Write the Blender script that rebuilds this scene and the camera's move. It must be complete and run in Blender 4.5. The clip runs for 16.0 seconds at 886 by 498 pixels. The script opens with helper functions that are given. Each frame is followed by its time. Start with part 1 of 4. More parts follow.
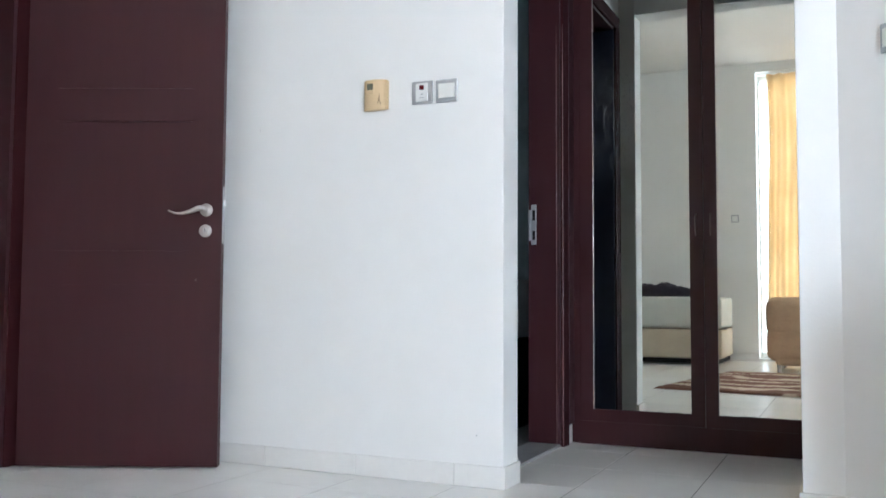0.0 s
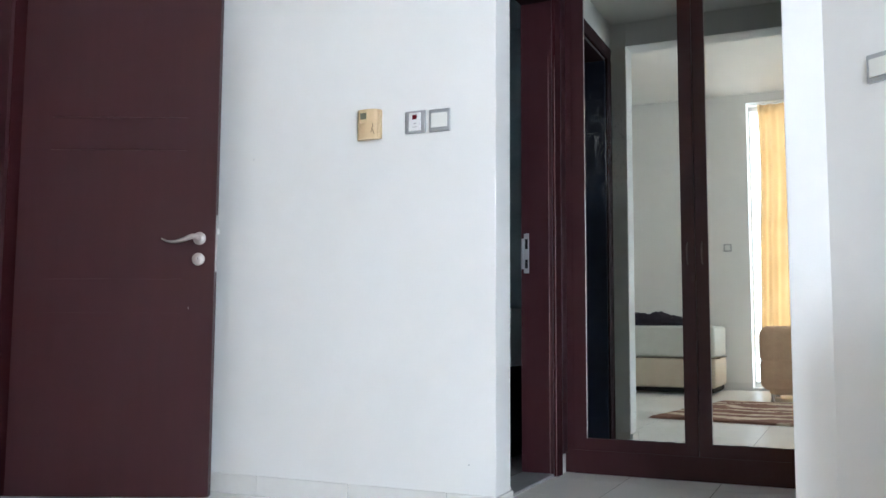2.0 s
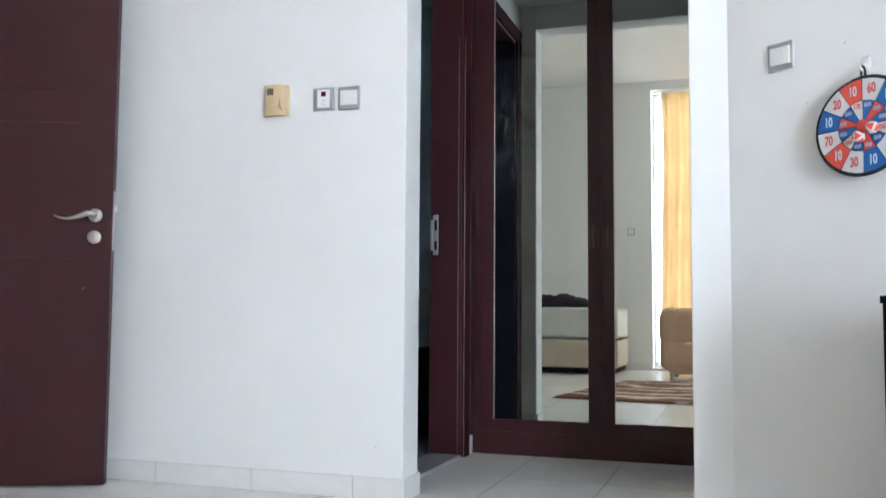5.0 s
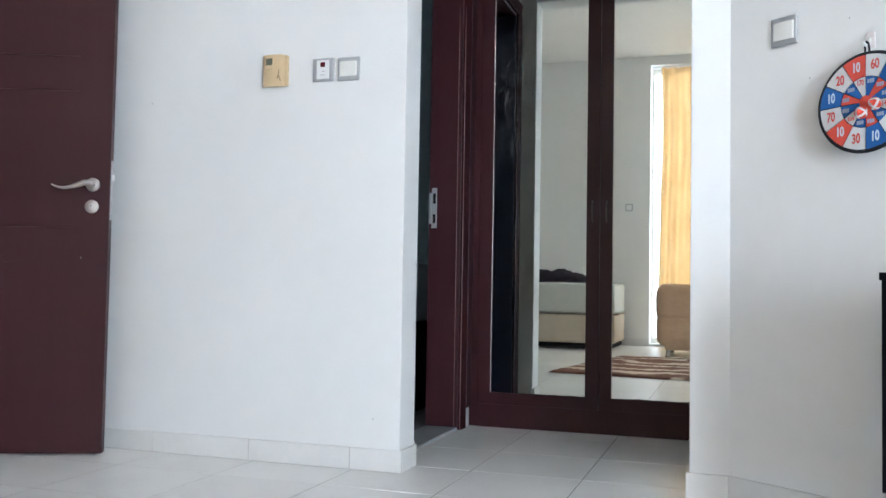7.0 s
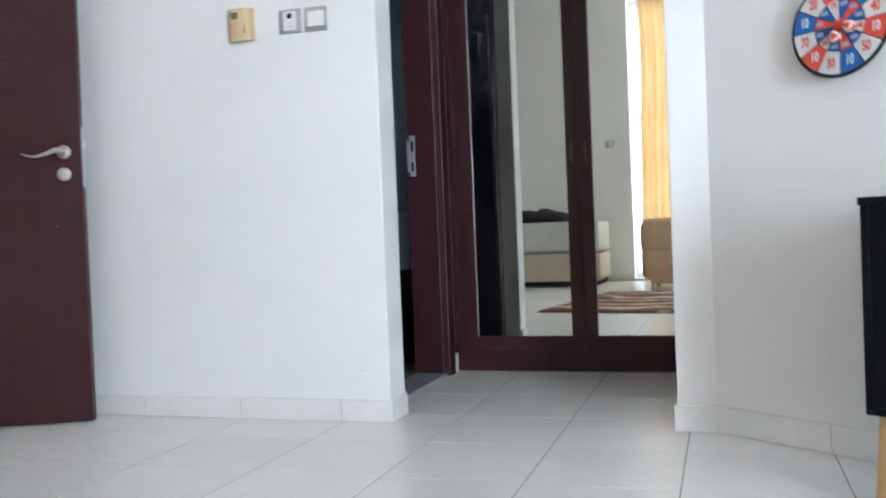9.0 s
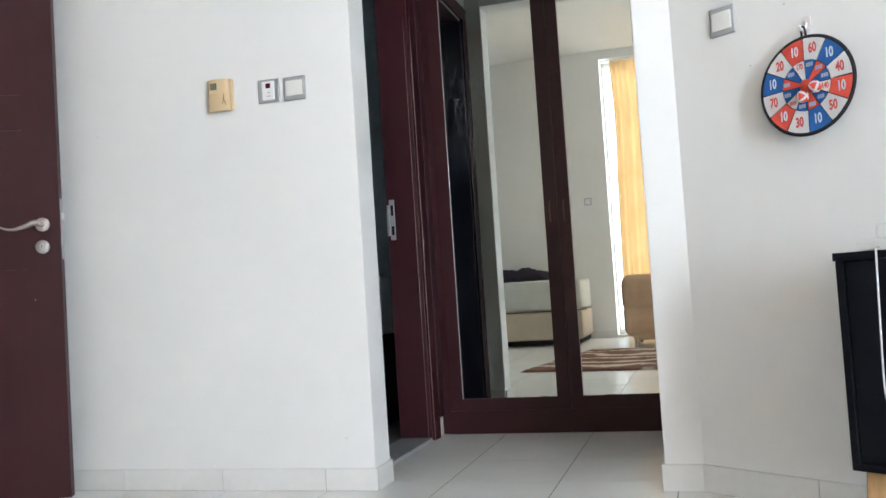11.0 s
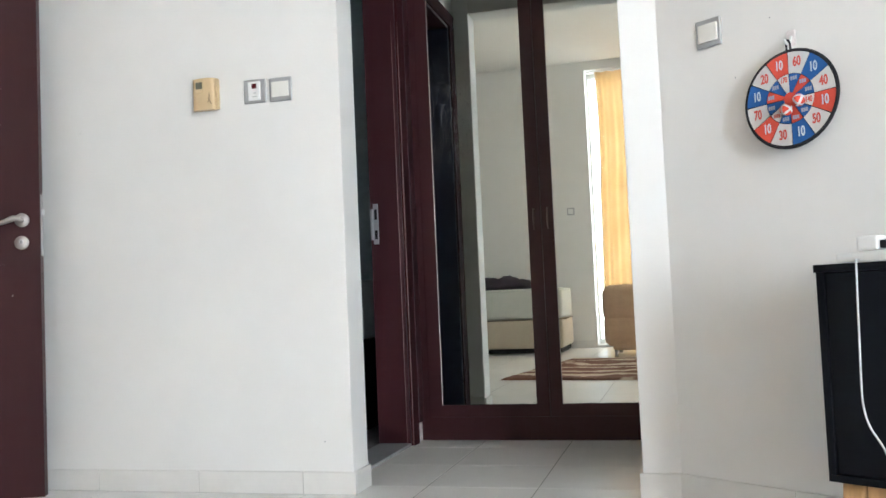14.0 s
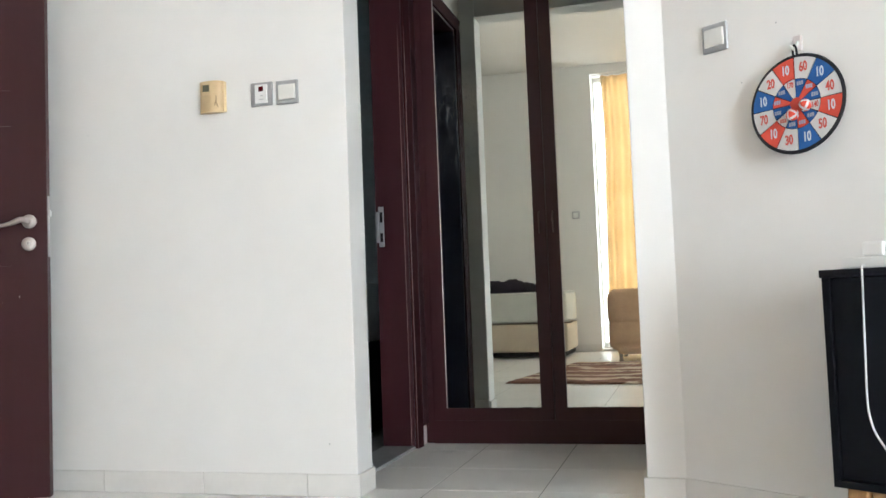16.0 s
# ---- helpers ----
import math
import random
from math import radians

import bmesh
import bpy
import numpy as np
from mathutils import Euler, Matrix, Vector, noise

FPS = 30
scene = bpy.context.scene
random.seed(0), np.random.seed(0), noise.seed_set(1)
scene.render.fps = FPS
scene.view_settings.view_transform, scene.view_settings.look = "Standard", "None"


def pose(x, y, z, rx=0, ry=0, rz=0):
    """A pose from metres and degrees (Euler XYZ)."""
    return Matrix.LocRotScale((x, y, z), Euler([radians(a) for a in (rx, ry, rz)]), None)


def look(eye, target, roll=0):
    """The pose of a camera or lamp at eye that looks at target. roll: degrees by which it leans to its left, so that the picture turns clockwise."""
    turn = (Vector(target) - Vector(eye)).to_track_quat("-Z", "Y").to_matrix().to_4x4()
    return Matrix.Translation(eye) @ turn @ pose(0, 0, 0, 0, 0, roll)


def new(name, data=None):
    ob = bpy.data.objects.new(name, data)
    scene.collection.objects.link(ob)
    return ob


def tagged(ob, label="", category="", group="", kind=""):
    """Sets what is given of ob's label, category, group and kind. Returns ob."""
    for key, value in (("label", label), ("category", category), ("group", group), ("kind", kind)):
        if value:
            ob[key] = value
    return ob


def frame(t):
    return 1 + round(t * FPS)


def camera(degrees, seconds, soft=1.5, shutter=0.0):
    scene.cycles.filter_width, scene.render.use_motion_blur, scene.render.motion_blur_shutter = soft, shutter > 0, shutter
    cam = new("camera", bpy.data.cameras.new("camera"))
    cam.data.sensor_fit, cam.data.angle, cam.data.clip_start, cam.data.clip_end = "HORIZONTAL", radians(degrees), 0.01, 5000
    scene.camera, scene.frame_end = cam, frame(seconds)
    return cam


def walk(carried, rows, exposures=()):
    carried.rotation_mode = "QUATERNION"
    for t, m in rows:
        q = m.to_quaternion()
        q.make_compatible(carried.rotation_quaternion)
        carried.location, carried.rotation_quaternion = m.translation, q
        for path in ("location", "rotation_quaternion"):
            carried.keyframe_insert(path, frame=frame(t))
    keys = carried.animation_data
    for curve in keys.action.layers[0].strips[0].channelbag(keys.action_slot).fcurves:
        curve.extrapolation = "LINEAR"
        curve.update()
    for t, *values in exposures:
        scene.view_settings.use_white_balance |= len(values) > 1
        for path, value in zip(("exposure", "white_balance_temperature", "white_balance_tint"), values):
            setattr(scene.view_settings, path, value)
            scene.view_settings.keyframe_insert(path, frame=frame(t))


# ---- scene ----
cam = camera(53.2, 16.0, shutter=0.5)
PATH = [
    (0, (-0.006, 0.06, 0.669), (-0.849, 1.87, 0.786), 0.3),
    (0.5, (-0.006, 0.051, 0.667), (-0.839, 1.861, 0.837), 0.4),
    (1, (0.001, 0.061, 0.666), (-0.835, 1.869, 0.843), 0.4),
    (1.5, (-0.003, 0.053, 0.658), (-0.834, 1.863, 0.838), 0.3),
    (2, (0.002, 0.055, 0.665), (-0.827, 1.866, 0.848), 0.3),
    (2.5, (0.0, 0.057, 0.666), (-0.842, 1.861, 0.853), 0.4),
    (3, (0.002, 0.056, 0.666), (-0.837, 1.862, 0.854), 0.5),
    (3.5, (-0.013, 0.058, 0.665), (-0.8, 1.889, 0.842), 0.3),
    (4, (-0.016, 0.069, 0.682), (-0.745, 1.923, 0.851), 0.2),
    (4.5, (-0.024, 0.076, 0.682), (-0.689, 1.955, 0.85), 0.1),
    (5, (-0.011, 0.087, 0.667), (-0.65, 1.977, 0.809), 0.4),
    (5.2, (-0.019, 0.092, 0.673), (-0.652, 1.986, 0.783), 0.4),
    (7.3, (-0.017, 0.091, 0.662), (-0.651, 1.986, 0.746), 1.0),
    (7.5, (-0.012, 0.091, 0.666), (-0.65, 1.983, 0.778), 0.9),
    (8, (-0.009, 0.095, 0.669), (-0.651, 1.987, 0.76), -0.1),
    (8.5, (-0.008, 0.101, 0.671), (-0.663, 1.991, 0.659), -1.6),
    (9, (-0.007, 0.11, 0.671), (-0.611, 2.016, 0.632), -2.3),
    (9.2, (0.006, 0.126, 0.681), (-0.558, 2.043, 0.614), -4.6),
    (9.5, (-0.004, 0.114, 0.676), (-0.535, 2.041, 0.722), -2.5),
    (9.7, (-0.008, 0.108, 0.683), (-0.551, 2.031, 0.771), -2.7),
    (12, (-0.001, 0.105, 0.682), (-0.552, 2.025, 0.779), -4.0),
    (12.5, (-0.003, 0.105, 0.681), (-0.545, 2.028, 0.783), -3.9),
    (13, (-0.002, 0.107, 0.682), (-0.527, 2.034, 0.784), -3.9),
    (13.5, (-0.003, 0.108, 0.68), (-0.519, 2.037, 0.785), -3.5),
    (14, (-0.009, 0.107, 0.674), (-0.526, 2.036, 0.783), -2.5),
    (14.5, (-0.008, 0.106, 0.674), (-0.535, 2.032, 0.787), -2.2),
    (15, (-0.01, 0.105, 0.674), (-0.537, 2.03, 0.792), -1.9),
    (15.5, (-0.009, 0.108, 0.674), (-0.523, 2.037, 0.793), -1.8),
    (16, (-0.01, 0.102, 0.675), (-0.537, 2.028, 0.791), -2.2),
]
walk(cam, [(t, look(eye, target, roll)) for t, eye, target, roll in PATH],
     exposures=[(0, 0.11, 5480, 8), (4, 0.09, 5470, 8), (7.5, 0.07, 5460, 8), (9, 0.08, 5480, 8), (9.7, 0.10, 5620, 8), (12, 0.10, 5800, 8), (14, 0.10, 5920, 8), (16, 0.11, 6040, 8)])

# ---- light: daylight from the tall window in the south wall ----
world = bpy.data.worlds.new("sky")
scene.world = world
world.use_nodes = True
sky = world.node_tree.nodes.new("ShaderNodeTexSky")
sky.sky_type = 'NISHITA'
sky.sun_disc = False
sky.sun_elevation, sky.sun_rotation = radians(50), radians(200)
world.node_tree.links.new(sky.outputs[0], world.node_tree.nodes["Background"].inputs[0])
world.node_tree.nodes["Background"].inputs[1].default_value = 0.12

WIN = (-1.01, 0.50, 0.03, 3.33)      # window opening: x0, x1, z0, z1
lamp_data = bpy.data.lights.new("window_daylight", 'AREA')
lamp_data.shape = 'RECTANGLE'
lamp_data.size, lamp_data.size_y = WIN[1] - WIN[0] - 0.03, WIN[3] - WIN[2] - 0.03
lamp_data.energy = 96
lamp_data.color = (0.93, 0.97, 1.0)
lamp = new("window_daylight", lamp_data)
lamp.matrix_world = look(((WIN[0] + WIN[1]) / 2, -2.72, 1.66), ((WIN[0] + WIN[1]) / 2, 0, 1.66))


WIN2 = (2.85, 4.10, 0.03, 2.45)      # the second opening, in the same wall
east_data = bpy.data.lights.new("east_window_daylight", 'AREA')
east_data.shape = 'RECTANGLE'
east_data.size, east_data.size_y = WIN2[1] - WIN2[0] - 0.12, WIN2[3] - WIN2[2] - 0.12
east_data.energy = 230
east_data.color = (0.93, 0.97, 1.0)
east_lamp = new("east_window_daylight", east_data)
east_lamp.matrix_world = look(((WIN2[0] + WIN2[1]) / 2, -2.72, (WIN2[2] + WIN2[3]) / 2), ((WIN2[0] + WIN2[1]) / 2, 0, (WIN2[2] + WIN2[3]) / 2))


# ---- materials ----
def mat(name, colour, rough=0.5, metal=0.0, vary=0.0, scale=8.0, bump=0.0, bump_scale=150.0, grain=None, coat=0.0, second=None, rough_vary=0.0, per_piece=0.0, spec=None):
    """A surface with colour variation at two sizes, fine relief and uneven gloss."""
    m = bpy.data.materials.new(name)
    m.use_nodes = True
    nt = m.node_tree
    n, l = nt.nodes, nt.links
    b = n["Principled BSDF"]
    b.inputs["Roughness"].default_value, b.inputs["Metallic"].default_value = rough, metal
    b.inputs["Coat Weight"].default_value = coat
    if spec is not None:
        b.inputs["Specular IOR Level"].default_value = spec
    tc = n.new("ShaderNodeTexCoord")
    mp = n.new("ShaderNodeMapping")
    mp.inputs["Scale"].default_value = grain or (1, 1, 1)
    l.new(tc.outputs["Object"], mp.inputs[0])
    out = None
    if vary or second:
        a = n.new("ShaderNodeTexNoise")
        a.inputs["Scale"].default_value, a.inputs["Detail"].default_value, a.inputs["Roughness"].default_value = scale, 6, 0.6
        l.new(mp.outputs[0], a.inputs["Vector"])
        c = n.new("ShaderNodeTexNoise")
        c.inputs["Scale"].default_value, c.inputs["Detail"].default_value = scale * 7.3, 4
        l.new(mp.outputs[0], c.inputs["Vector"])
        add = n.new("ShaderNodeMath")
        add.operation = 'MULTIPLY_ADD'
        add.inputs[1].default_value = 0.4
        l.new(c.outputs[0], add.inputs[0])
        l.new(a.outputs[0], add.inputs[2])
        ramp = n.new("ShaderNodeMapRange")
        ramp.inputs[1].default_value, ramp.inputs[2].default_value = 0.45, 0.95
        l.new(add.outputs[0], ramp.inputs[0])
        mix = n.new("ShaderNodeMix")
        mix.data_type = 'RGBA'
        lo = [x * (1 - vary) for x in colour]
        hi = second or [min(1, x * (1 + vary)) for x in colour]
        mix.inputs["A"].default_value, mix.inputs["B"].default_value = (*lo, 1), (*hi, 1)
        l.new(ramp.outputs[0], mix.inputs["Factor"])
        out = mix.outputs["Result"]
        if rough_vary:
            rr = n.new("ShaderNodeMapRange")
            rr.inputs[3].default_value, rr.inputs[4].default_value = rough - rough_vary, rough + rough_vary
            l.new(ramp.outputs[0], rr.inputs[0])
            l.new(rr.outputs[0], b.inputs["Roughness"])
    if per_piece:
        info = n.new("ShaderNodeObjectInfo")
        hsv = n.new("ShaderNodeHueSaturation")
        pr = n.new("ShaderNodeMapRange")
        pr.inputs[3].default_value, pr.inputs[4].default_value = 1 - per_piece, 1 + per_piece
        l.new(info.outputs["Random"], pr.inputs[0])
        l.new(pr.outputs[0], hsv.inputs["Value"])
        if out:
            l.new(out, hsv.inputs["Color"])
        else:
            hsv.inputs["Color"].default_value = (*colour, 1)
        out = hsv.outputs[0]
    if out:
        l.new(out, b.inputs["Base Color"])
    else:
        b.inputs["Base Color"].default_value = (*colour, 1)
    if bump:
        bn = n.new("ShaderNodeTexNoise")
        bn.inputs["Scale"].default_value, bn.inputs["Detail"].default_value = bump_scale, 5
        l.new(mp.outputs[0], bn.inputs["Vector"])
        bu = n.new("ShaderNodeBump")
        bu.inputs["Strength"].default_value, bu.inputs["Distance"].default_value = bump, 0.002
        l.new(bn.outputs[0], bu.inputs["Height"])
        l.new(bu.outputs[0], b.inputs["Normal"])
    return m


PAINT = mat("wall_paint", (0.83, 0.82, 0.795), 0.75, vary=0.025, scale=1.6, bump=0.25, bump_scale=90, rough_vary=0.08)
# for the unseen nib only: tints the bounce onto the splayed wall
BOUNCE_CREAM = mat("bounce_cream_paint", (0.82, 0.69, 0.57), 0.75, vary=0.025, scale=1.6, bump=0.25, bump_scale=90)
CEILING = mat("ceiling_paint", (0.84, 0.82, 0.78), 0.85, vary=0.02, scale=2, bump=0.12, bump_scale=70)
TILE = mat("porcelain_tile", (0.85, 0.83, 0.80), 0.3, vary=0.04, scale=2.2, per_piece=0.025)
tn, tl = TILE.node_tree.nodes, TILE.node_tree.links
tl.new(tn.new("ShaderNodeNewGeometry").outputs["Position"], tn["Mapping"].inputs[0])
SKIRT = mat("skirting_tile", (0.77, 0.752, 0.72), 0.3, vary=0.04, scale=6, bump=0.03, bump_scale=60, per_piece=0.02)
GROUT = mat("grout", (0.28, 0.265, 0.25), 0.9, vary=0.2, scale=30, bump=0.3)
MARBLE = mat("threshold_marble", (0.33, 0.33, 0.34), 0.3, vary=0.25, scale=9, bump=0.05)
WOOD = mat("dark_wood", (0.041, 0.0115, 0.0142), 0.42, vary=0.07, scale=2.6, grain=(9, 9, 0.7), bump=0.008, bump_scale=28, rough_vary=0.03, spec=0.25)
# near lining board: bluish reflected light is part of the base colour
NAVY_SHEEN = mat("blue_sheen_wood", (0.030, 0.038, 0.078), 0.30, vary=0.2, scale=4, bump=0.03, bump_scale=40)
# paler than the wood around it: window highlight put into the colour
WOOD_GLINT = mat("painted_glint_wood", (0.20, 0.125, 0.120), 0.22, vary=0.2, scale=3, grain=(9, 9, 0.7), coat=0.6)
WOOD_TRIM = mat("dark_wood_trim", (0.036, 0.0102, 0.0122), 0.6, vary=0.08, scale=2.6, grain=(9, 9, 0.7), bump=0.004, bump_scale=28, spec=0.03)
STEEL = mat("brushed_steel", (0.46, 0.43, 0.42), 0.46, metal=0.85, vary=0.06, scale=60, grain=(1, 1, 8), bump=0.05, bump_scale=300)
BRONZE = mat("dark_bronze", (0.16, 0.12, 0.11), 0.34, metal=0.9, vary=0.06, scale=60, bump=0.04, bump_scale=300)
ALU = mat("grey_aluminium", (0.47, 0.475, 0.485), 0.40, metal=0.6, vary=0.05, scale=40, bump=0.04, bump_scale=400)
WHITE = mat("white_plastic", (0.80, 0.80, 0.78), 0.35, vary=0.02, scale=20, bump=0.02)
CABLE = mat("pale_cable_sheath", (0.60, 0.60, 0.60), 0.45, vary=0.05, scale=20)
IVORY = mat("switch_plastic", (0.78, 0.77, 0.72), 0.35, vary=0.02, scale=20, bump=0.02)
GOLD = mat("champagne_plastic", (0.63, 0.47, 0.27), 0.42, metal=0.0, vary=0.05, scale=25, bump=0.04, bump_scale=300)
SCREEN = mat("grey_display", (0.14, 0.14, 0.10), 0.2, vary=0.1, scale=60)
DARKRED = mat("red_lens", (0.10, 0.006, 0.010), 0.2, vary=0.1, scale=60)
MARK = mat("dark_print", (0.16, 0.09, 0.045), 0.6, vary=0.1, scale=60)
GREYMARK = mat("grey_print", (0.42, 0.42, 0.42), 0.6, vary=0.1, scale=60)
BLACKGAP = mat("shadow_gap_black", (0.008, 0.008, 0.009), 0.8, vary=0.2, scale=20)
LAMINATE = mat("black_laminate", (0.0065, 0.0070, 0.0095), 0.5, vary=0.18, scale=6, bump=0.05, bump_scale=220, spec=0.08)
BEECH = mat("pale_beech", (0.50, 0.295, 0.130), 0.42, vary=0.18, scale=5, grain=(8, 8, 0.8), bump=0.06, bump_scale=40)
MATTRESS = mat("mattress_fabric", (0.66, 0.67, 0.62), 0.9, vary=0.05, scale=7, bump=0.4, bump_scale=120)
DIVAN = mat("divan_fabric", (0.63, 0.545, 0.43), 0.9, vary=0.06, scale=7, bump=0.4, bump_scale=160)
PIPING = mat("brown_piping", (0.12, 0.085, 0.05), 0.8, vary=0.1, scale=30)
BLANKET = mat("dark_blanket", (0.018, 0.012, 0.026), 0.9, vary=0.3, scale=12, bump=0.5, bump_scale=90)
TILE_BATH = mat("bathroom_tile", (0.60, 0.66, 0.68), 0.35, vary=0.15, scale=4, bump=0.05)
TILE_BATH2 = mat("bathroom_pale_tile", (0.80, 0.82, 0.83), 0.3, vary=0.1, scale=4, bump=0.05)
FELT_R = mat("red_felt", (0.60, 0.070, 0.040), 0.85, vary=0.08, scale=40, bump=0.3, bump_scale=500)
FELT_B = mat("blue_felt", (0.016, 0.105, 0.34), 0.85, vary=0.08, scale=40, bump=0.3, bump_scale=500)
FELT_W = mat("white_felt", (0.61, 0.61, 0.60), 0.85, vary=0.05, scale=40, bump=0.3, bump_scale=500)
BINDING = mat("black_binding", (0.010, 0.010, 0.014), 0.75, vary=0.2, scale=60, bump=0.4, bump_scale=600)
PRINT_R = mat("red_print", (0.58, 0.085, 0.065), 0.8, vary=0.05, scale=60)
PRINT_W = mat("pale_print", (0.58, 0.62, 0.70), 0.8, vary=0.05, scale=60)
PRINT_FADED = mat("faded_print", (0.34, 0.36, 0.46), 0.8, vary=0.05, scale=60)
PRINT_PINK = mat("faded_red_print", (0.60, 0.20, 0.17), 0.8, vary=0.05, scale=60)
PINKPLASTIC = mat("clear_pink_hook", (0.82, 0.76, 0.75), 0.3, vary=0.05, scale=40)


def mirror_material():
    """Silvered glass with smears of dust that scatter a little light."""
    m = bpy.data.materials.new("mirror_silver")
    m.use_nodes = True
    n, l = m.node_tree.nodes, m.node_tree.links
    b = n["Principled BSDF"]
    b.inputs["Base Color"].default_value = (0.635, 0.650, 0.600, 1)
    b.inputs["Metallic"].default_value = 1
    b.inputs["Roughness"].default_value = 0.012
    dust = n.new("ShaderNodeBsdfDiffuse")
    dust.inputs[0].default_value = (0.6, 0.6, 0.6, 1)
    tc = n.new("ShaderNodeTexCoord")
    mp = n.new("ShaderNodeMapping")
    mp.inputs["Scale"].default_value = (1, 1, 0.45)
    l.new(tc.outputs["Object"], mp.inputs[0])
    a = n.new("ShaderNodeTexNoise")
    a.inputs["Scale"].default_value, a.inputs["Detail"].default_value, a.inputs["Distortion"].default_value = 38, 8, 3.0
    l.new(mp.outputs[0], a.inputs["Vector"])
    # the smears gather round one place where hands have touched the glass
    near = n.new("ShaderNodeVectorMath")
    near.operation = 'DISTANCE'
    near.inputs[1].default_value = (-1.04, 0.006, 0.70)
    l.new(mp.outputs[0], near.inputs[0])
    fall = n.new("ShaderNodeMapRange")
    fall.inputs[1].default_value, fall.inputs[2].default_value = 0.02, 0.16
    fall.inputs[3].default_value, fall.inputs[4].default_value = 1.0, 0.0
    l.new(near.outputs["Value"], fall.inputs[0])
    cut = n.new("ShaderNodeMapRange")
    cut.inputs[1].default_value, cut.inputs[2].default_value, cut.inputs[4].default_value = 0.50, 0.74, 0.42
    l.new(a.outputs[0], cut.inputs[0])
    mul = n.new("ShaderNodeMath")
    mul.operation = 'MULTIPLY'
    l.new(cut.outputs[0], mul.inputs[0])
    l.new(fall.outputs[0], mul.inputs[1])
    mix = n.new("ShaderNodeMixShader")
    l.new(mul.outputs[0], mix.inputs[0])
    l.new(b.outputs[0], mix.inputs[1])
    l.new(dust.outputs[0], mix.inputs[2])
    l.new(mix.outputs[0], n["Material Output"].inputs[0])
    return m


MIRROR = mirror_material()


def curtain_material():
    m = bpy.data.materials.new("yellow_curtain_cloth")
    m.use_nodes = True
    n, l = m.node_tree.nodes, m.node_tree.links
    b = n["Principled BSDF"]
    b.inputs["Base Color"].default_value = (0.60, 0.36, 0.11, 1)
    b.inputs["Roughness"].default_value = 0.85
    tr = n.new("ShaderNodeBsdfTranslucent")
    tc = n.new("ShaderNodeTexCoord")
    w = n.new("ShaderNodeTexNoise")
    w.inputs["Scale"].default_value, w.inputs["Detail"].default_value = 3, 6
    l.new(tc.outputs["Object"], w.inputs["Vector"])
    r = n.new("ShaderNodeMix")
    r.data_type = 'RGBA'
    r.inputs["A"].default_value, r.inputs["B"].default_value = (0.66, 0.47, 0.25, 1), (0.82, 0.64, 0.40, 1)
    l.new(w.outputs[0], r.inputs["Factor"])
    l.new(r.outputs["Result"], tr.inputs[0])
    l.new(r.outputs["Result"], b.inputs["Base Color"])
    mix = n.new("ShaderNodeMixShader")
    mix.inputs[0].default_value = 0.13
    l.new(b.outputs[0], mix.inputs[1])
    l.new(tr.outputs[0], mix.inputs[2])
    l.new(mix.outputs[0], n["Material Output"].inputs[0])
    return m


CURTAIN = curtain_material()


def rug_material():
    """Brown pile with wavering cream stripes."""
    m = mat("striped_rug_pile", (0.18, 0.070, 0.038), 0.95, vary=0.25, scale=18, bump=1.0, bump_scale=140)
    n, l = m.node_tree.nodes, m.node_tree.links
    b = n["Principled BSDF"]
    tc = n.new("ShaderNodeTexCoord")
    wave = n.new("ShaderNodeTexWave")
    wave.bands_direction = 'Y'
    wave.inputs["Scale"].default_value, wave.inputs["Distortion"].default_value = 0.85, 8.5
    wave.inputs["Detail"].default_value, wave.inputs["Detail Scale"].default_value = 3.0, 1.7
    l.new(tc.outputs["Object"], wave.inputs["Vector"])
    cut = n.new("ShaderNodeMapRange")
    cut.inputs[1].default_value, cut.inputs[2].default_value = 0.60, 0.82
    l.new(wave.outputs["Fac"], cut.inputs[0])
    mix = n.new("ShaderNodeMix")
    mix.data_type = 'RGBA'
    mix.inputs["B"].default_value = (0.66, 0.53, 0.41, 1)
    old = b.inputs["Base Color"].links[0].from_socket
    l.new(old, mix.inputs["A"])
    l.new(cut.outputs[0], mix.inputs["Factor"])
    l.new(mix.outputs["Result"], b.inputs["Base Color"])
    return m


RUG = rug_material()


def cover_material():
    """Crinkled stretch cloth of the armchair's cover."""
    m = mat("tan_stretch_cover", (0.80, 0.55, 0.36), 0.9, vary=0.10, scale=9)
    n, l = m.node_tree.nodes, m.node_tree.links
    tc = n.new("ShaderNodeTexCoord")
    w = n.new("ShaderNodeTexWave")
    w.bands_direction = 'Z'
    w.inputs["Scale"].default_value, w.inputs["Distortion"].default_value = 26, 9
    w.inputs["Detail"].default_value = 2
    l.new(tc.outputs["Object"], w.inputs["Vector"])
    bu = n.new("ShaderNodeBump")
    bu.inputs["Strength"].default_value, bu.inputs["Distance"].default_value = 0.85, 0.009
    l.new(w.outputs["Fac"], bu.inputs["Height"])
    l.new(bu.outputs[0], n["Principled BSDF"].inputs["Normal"])
    return m


COVER = cover_material()
GLASS = bpy.data.materials.new("window_glass")
GLASS.use_nodes = True
GLASS.node_tree.nodes["Principled BSDF"].inputs["Transmission Weight"].default_value = 1
GLASS.node_tree.nodes["Principled BSDF"].inputs["Roughness"].default_value = 0.0
GLASS.node_tree.nodes["Principled BSDF"].inputs["IOR"].default_value = 1.1


# ---- mesh helpers ----
def mesh_of(name, bm, material, smooth=False):
    me = bpy.data.meshes.new(name)
    bm.normal_update()
    bm.to_mesh(me)
    bm.free()
    me.materials.append(material)
    if smooth:
        for f in me.polygons:
            f.use_smooth = True
    return me


